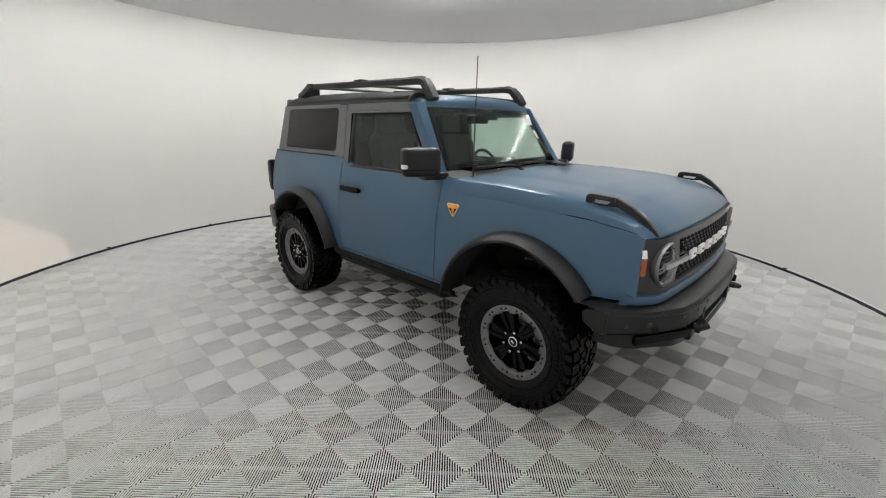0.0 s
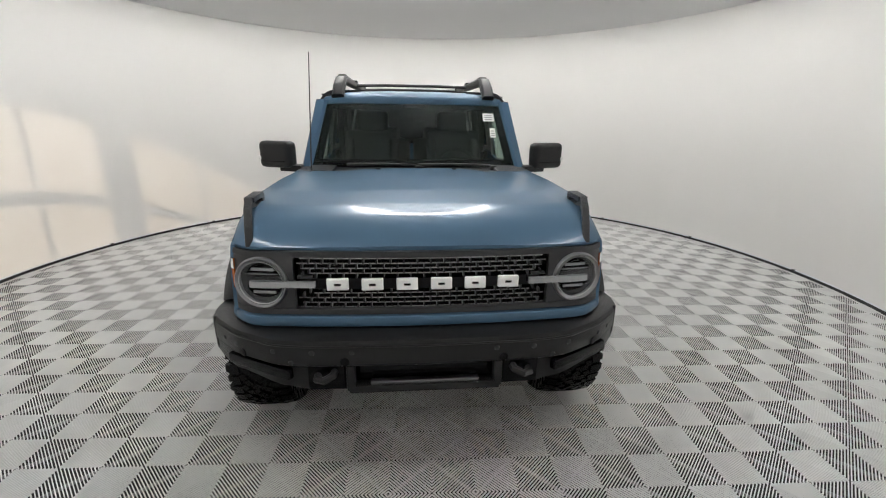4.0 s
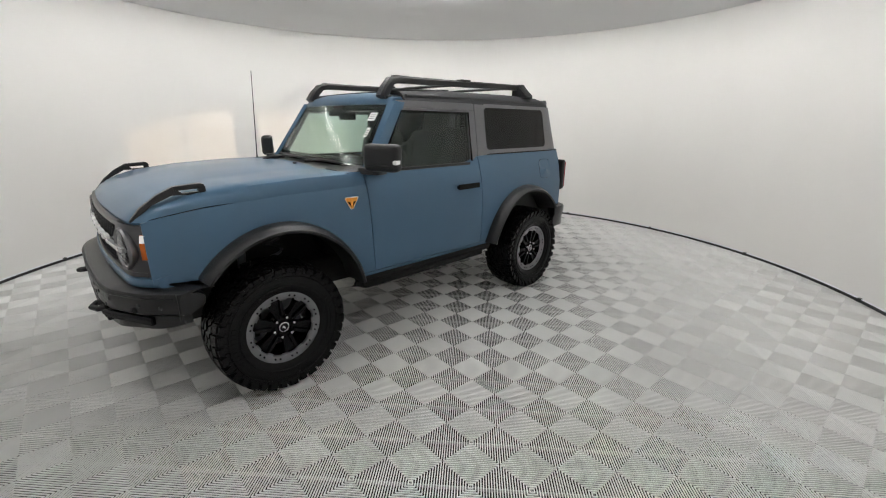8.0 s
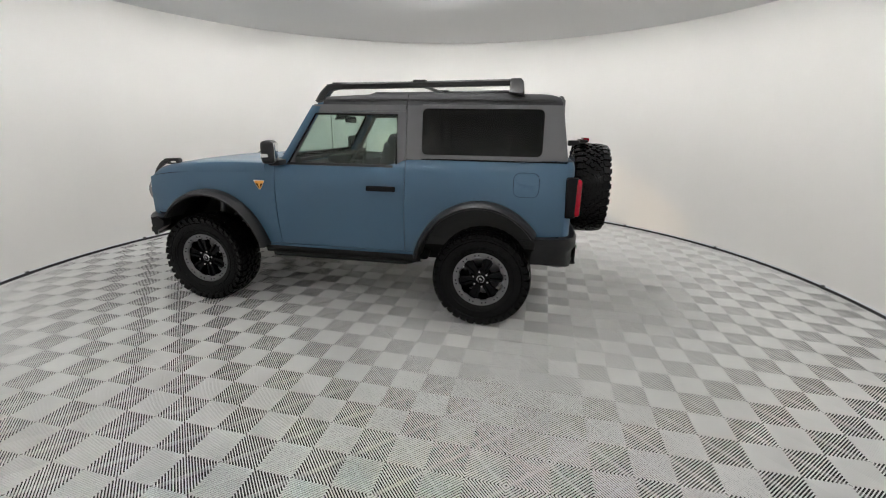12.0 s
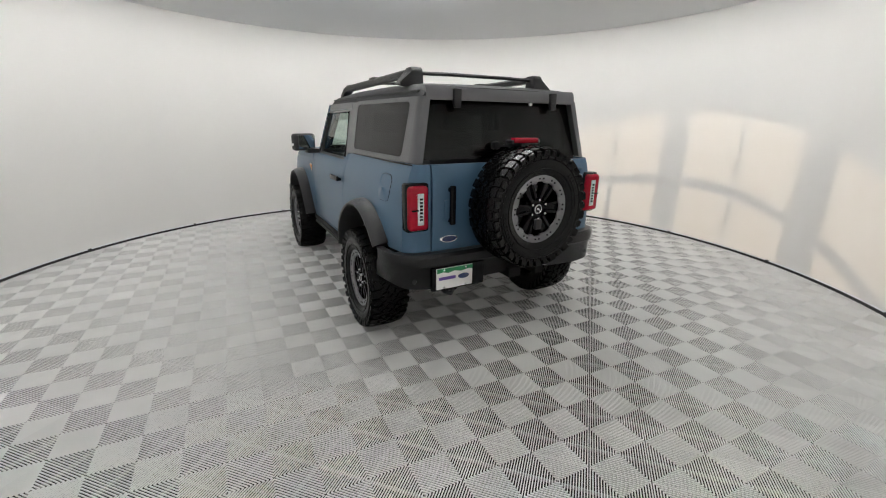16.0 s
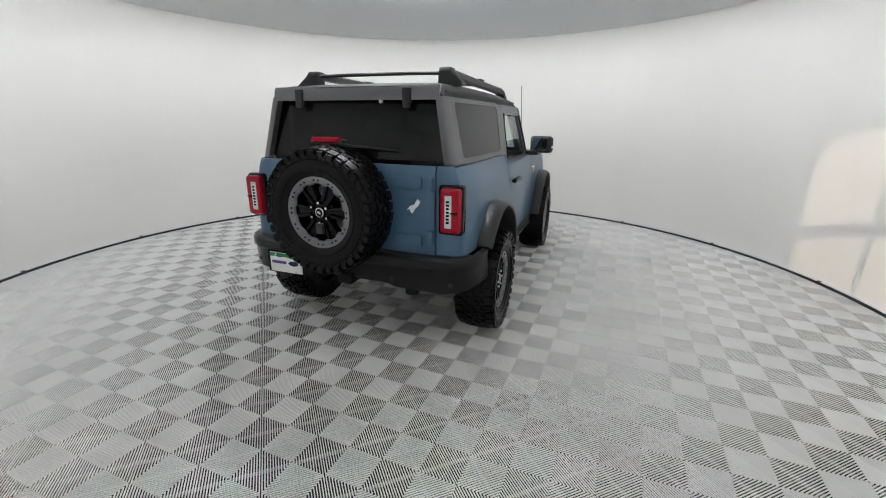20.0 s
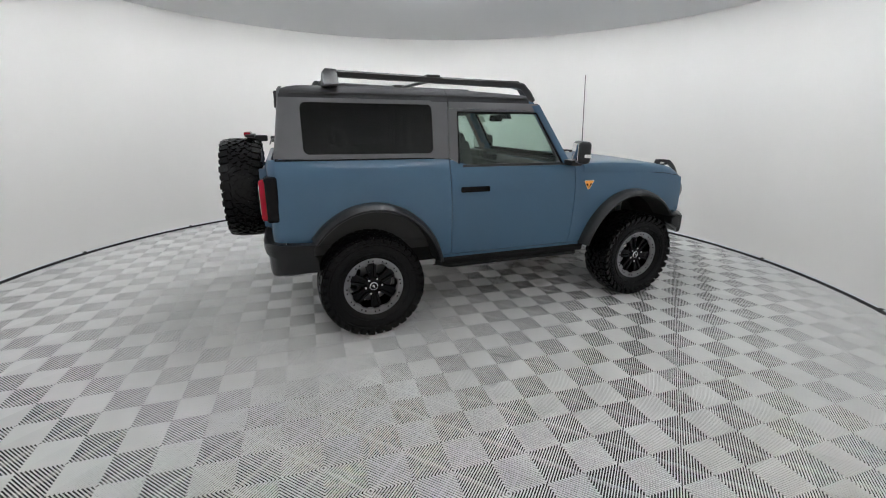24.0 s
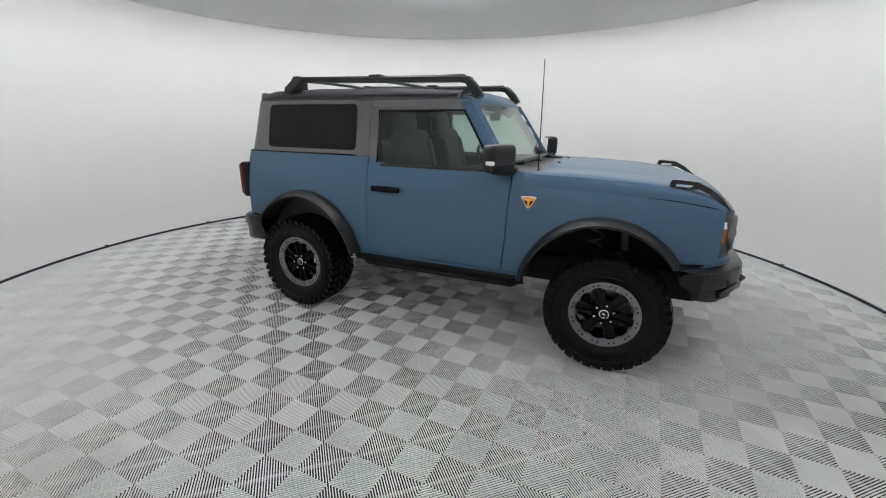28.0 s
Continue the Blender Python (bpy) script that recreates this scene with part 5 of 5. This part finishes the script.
part("sensor_pod", block((0.235, 0.0, 1.715), (0.07, 0.17, 0.05), 0.014), CABIN, cabin)
part("roof_lining", shell([[(x, y * upper_y(x, 1.74) * 0.97, 1.80 + 0.02 * (1 - y * y)) for y in steps(-1, 1, 9)] for x in steps(0.10, -1.76, 8)], (0, 0, 0.012)), CABIN, cabin)
part("header_trim", block((0.165, 0, 1.785), (0.09, 1.24, 0.04), 0.012), CABIN, cabin)
part("roll_bar", join(tube([(-0.66, 0.64, 1.36), (-0.66, 0.61, 1.74), (-0.66, 0.5, 1.785), (-0.66, -0.5, 1.785), (-0.66, -0.61, 1.74), (-0.66, -0.64, 1.36)], 0.035, 8)), CABIN, cabin)
part("cargo_shelf", block((-1.62, 0, 0.95), (0.42, 1.2, 0.03), 0.01), CABIN, cabin)
part("firewall", block((0.48, 0, 0.98), (0.10, 1.50, 0.56), 0.02), DARK, cabin)

# ---------------------------------------------------------------- floor tiles, each of square rib rings
SQ, TILT_DEG = 0.19961, -2.433
TILE_SIDE = SQ * math.sqrt(2)
RIBS = 11
PITCH_RIB = (TILE_SIDE / 2 - 0.0035) / RIBS
OFF_P, OFF_Q = 0.0648, 0.4742


RIB_W = PITCH_RIB * 0.36
RIB_D = 0.0062


def rib_rings():
    """One tile round its own centre: square rib rings, slightly crowned, on two dark cross bars."""
    V, F = [], []
    for k in range(RIBS):
        ro = TILE_SIDE / 2 - 0.0035 - k * PITCH_RIB
        ri = max(ro - RIB_W, 0.0008)
        n = len(V)
        for r, z in ((ro, -RIB_D), (ro, -0.0005), (ro - 0.0006, 0.0), (ri + 0.0006, 0.0), (ri, -0.0005), (ri, -RIB_D)):
            V += [(r, r, z), (-r, r, z), (-r, -r, z), (r, -r, z)]
        for j in range(6):
            for i in range(4):
                a, b = n + j * 4 + i, n + j * 4 + (i + 1) % 4
                c, d = n + (j + 1) % 6 * 4 + (i + 1) % 4, n + (j + 1) % 6 * 4 + i
                F.append((a, b, c, d))
    return V, F


def cross_bars():
    """Flat bars under the ribs along the middle lines of a tile."""
    h = TILE_SIDE / 2
    return join(*[moved(block((0, 0, -0.0160), (h * 2 - 0.001, 0.0045, 0.0180), 0), pose(0, 0, 0, 0, 0, turn)) for turn in (0, 90)])


def tile_matrix(p, q):
    """Place of the tile with lattice numbers p, q: centres lie on the diagonals of a turned square lattice."""
    u, v = SQ * (p + q + OFF_P + OFF_Q), SQ * (p - q + OFF_P - OFF_Q)
    m = pose(0, 0, 0, 0, 0, TILT_DEG) @ Vector((u, v, 0))
    return Matrix.Translation(m) @ pose(0, 0, 0, 0, 0, TILT_DEG + 45)


tile_v, tile_f = rib_rings()
bar_v, bar_f = cross_bars()
whole, rim_tiles = [], []
for p in range(-40, 41):
    for q in range(-40, 41):
        m = tile_matrix(p, q)
        far = math.hypot(m.translation.x - AXIS_X, m.translation.y - AXIS_Y)
        if far < WALL_R - 0.2:
            whole.append((far, m))
        elif far < WALL_R + 0.2:
            rim_tiles.append(m)
whole.sort(key=lambda w: -w[0])

tile_mesh = bpy.data.meshes.new("floor_tile")
tile_mesh.from_pydata(tile_v + bar_v, [], tile_f + [tuple(i + len(tile_v) for i in q) for q in bar_f])
tile_mesh.materials.append(TILE)
tile_mesh.materials.append(TILE_BAR)
for poly in tile_mesh.polygons[len(tile_f):]:
    poly.material_index = 1
for far, m in whole[:300]:
    ob = new("floor_tile", tile_mesh)
    ob.parent, ob.matrix_basis = floor, m

# The inner tiles and those cut by the wall, joined.
def cut(a, b):
    """The stretch of a-b inside the wall, or None."""
    ax, ay, dx, dy = a.x - AXIS_X, a.y - AXIS_Y, b.x - a.x, b.y - a.y
    A, B, C = dx * dx + dy * dy, ax * dx + ay * dy, ax * ax + ay * ay - (WALL_R - 0.004) ** 2
    D = B * B - A * C
    if D <= 0:
        return None
    t0, t1 = max((-B - D ** 0.5) / A, 0), min((-B + D ** 0.5) / A, 1)
    return (a.lerp(b, t0), a.lerp(b, t1)) if t1 - t0 > 0.01 else None


V, F = [], []
for far, m in whole[300:]:
    n = len(V)
    V += [tuple(m @ Vector(v)) for v in tile_v]
    F += [tuple(i + n for i in q) for q in tile_f]
for m in rim_tiles:
    for k in range(RIBS):
        ro = TILE_SIDE / 2 - 0.0035 - k * PITCH_RIB
        ri = max(ro - RIB_W, 0.0008)
        for i in range(4):
            sa, sb = [(1, 1), (-1, 1), (-1, -1), (1, -1)][i], [(-1, 1), (-1, -1), (1, -1), (1, 1)][i]
            ends = [cut(m @ Vector((sa[0] * r, sa[1] * r, 0)), m @ Vector((sb[0] * r, sb[1] * r, 0))) for r in (ro, ri)]
            if None in ends:
                continue
            n = len(V)
            (a, b), (c, e) = ends
            for h in (-RIB_D, 0.0):
                V += [(w.x, w.y, h) for w in (a, b, e, c)]
            F += [(n + 4, n + 5, n + 6, n + 7), (n, n + 1, n + 5, n + 4), (n + 2, n + 3, n + 7, n + 6), (n + 1, n + 2, n + 6, n + 5), (n + 3, n, n + 4, n + 7)]
BV, BF = [], []
for far, m in whole[300:]:
    n = len(BV)
    BV += [tuple(m @ Vector(v)) for v in bar_v]
    BF += [tuple(i + n for i in q) for q in bar_f]
tagged(solid("tile_bars", BV, BF, TILE_BAR, floor, smooth=0), kind="stuff")
rest = solid("floor_tiles", V, F, TILE, floor, smooth=0)
tagged(rest, kind="stuff")
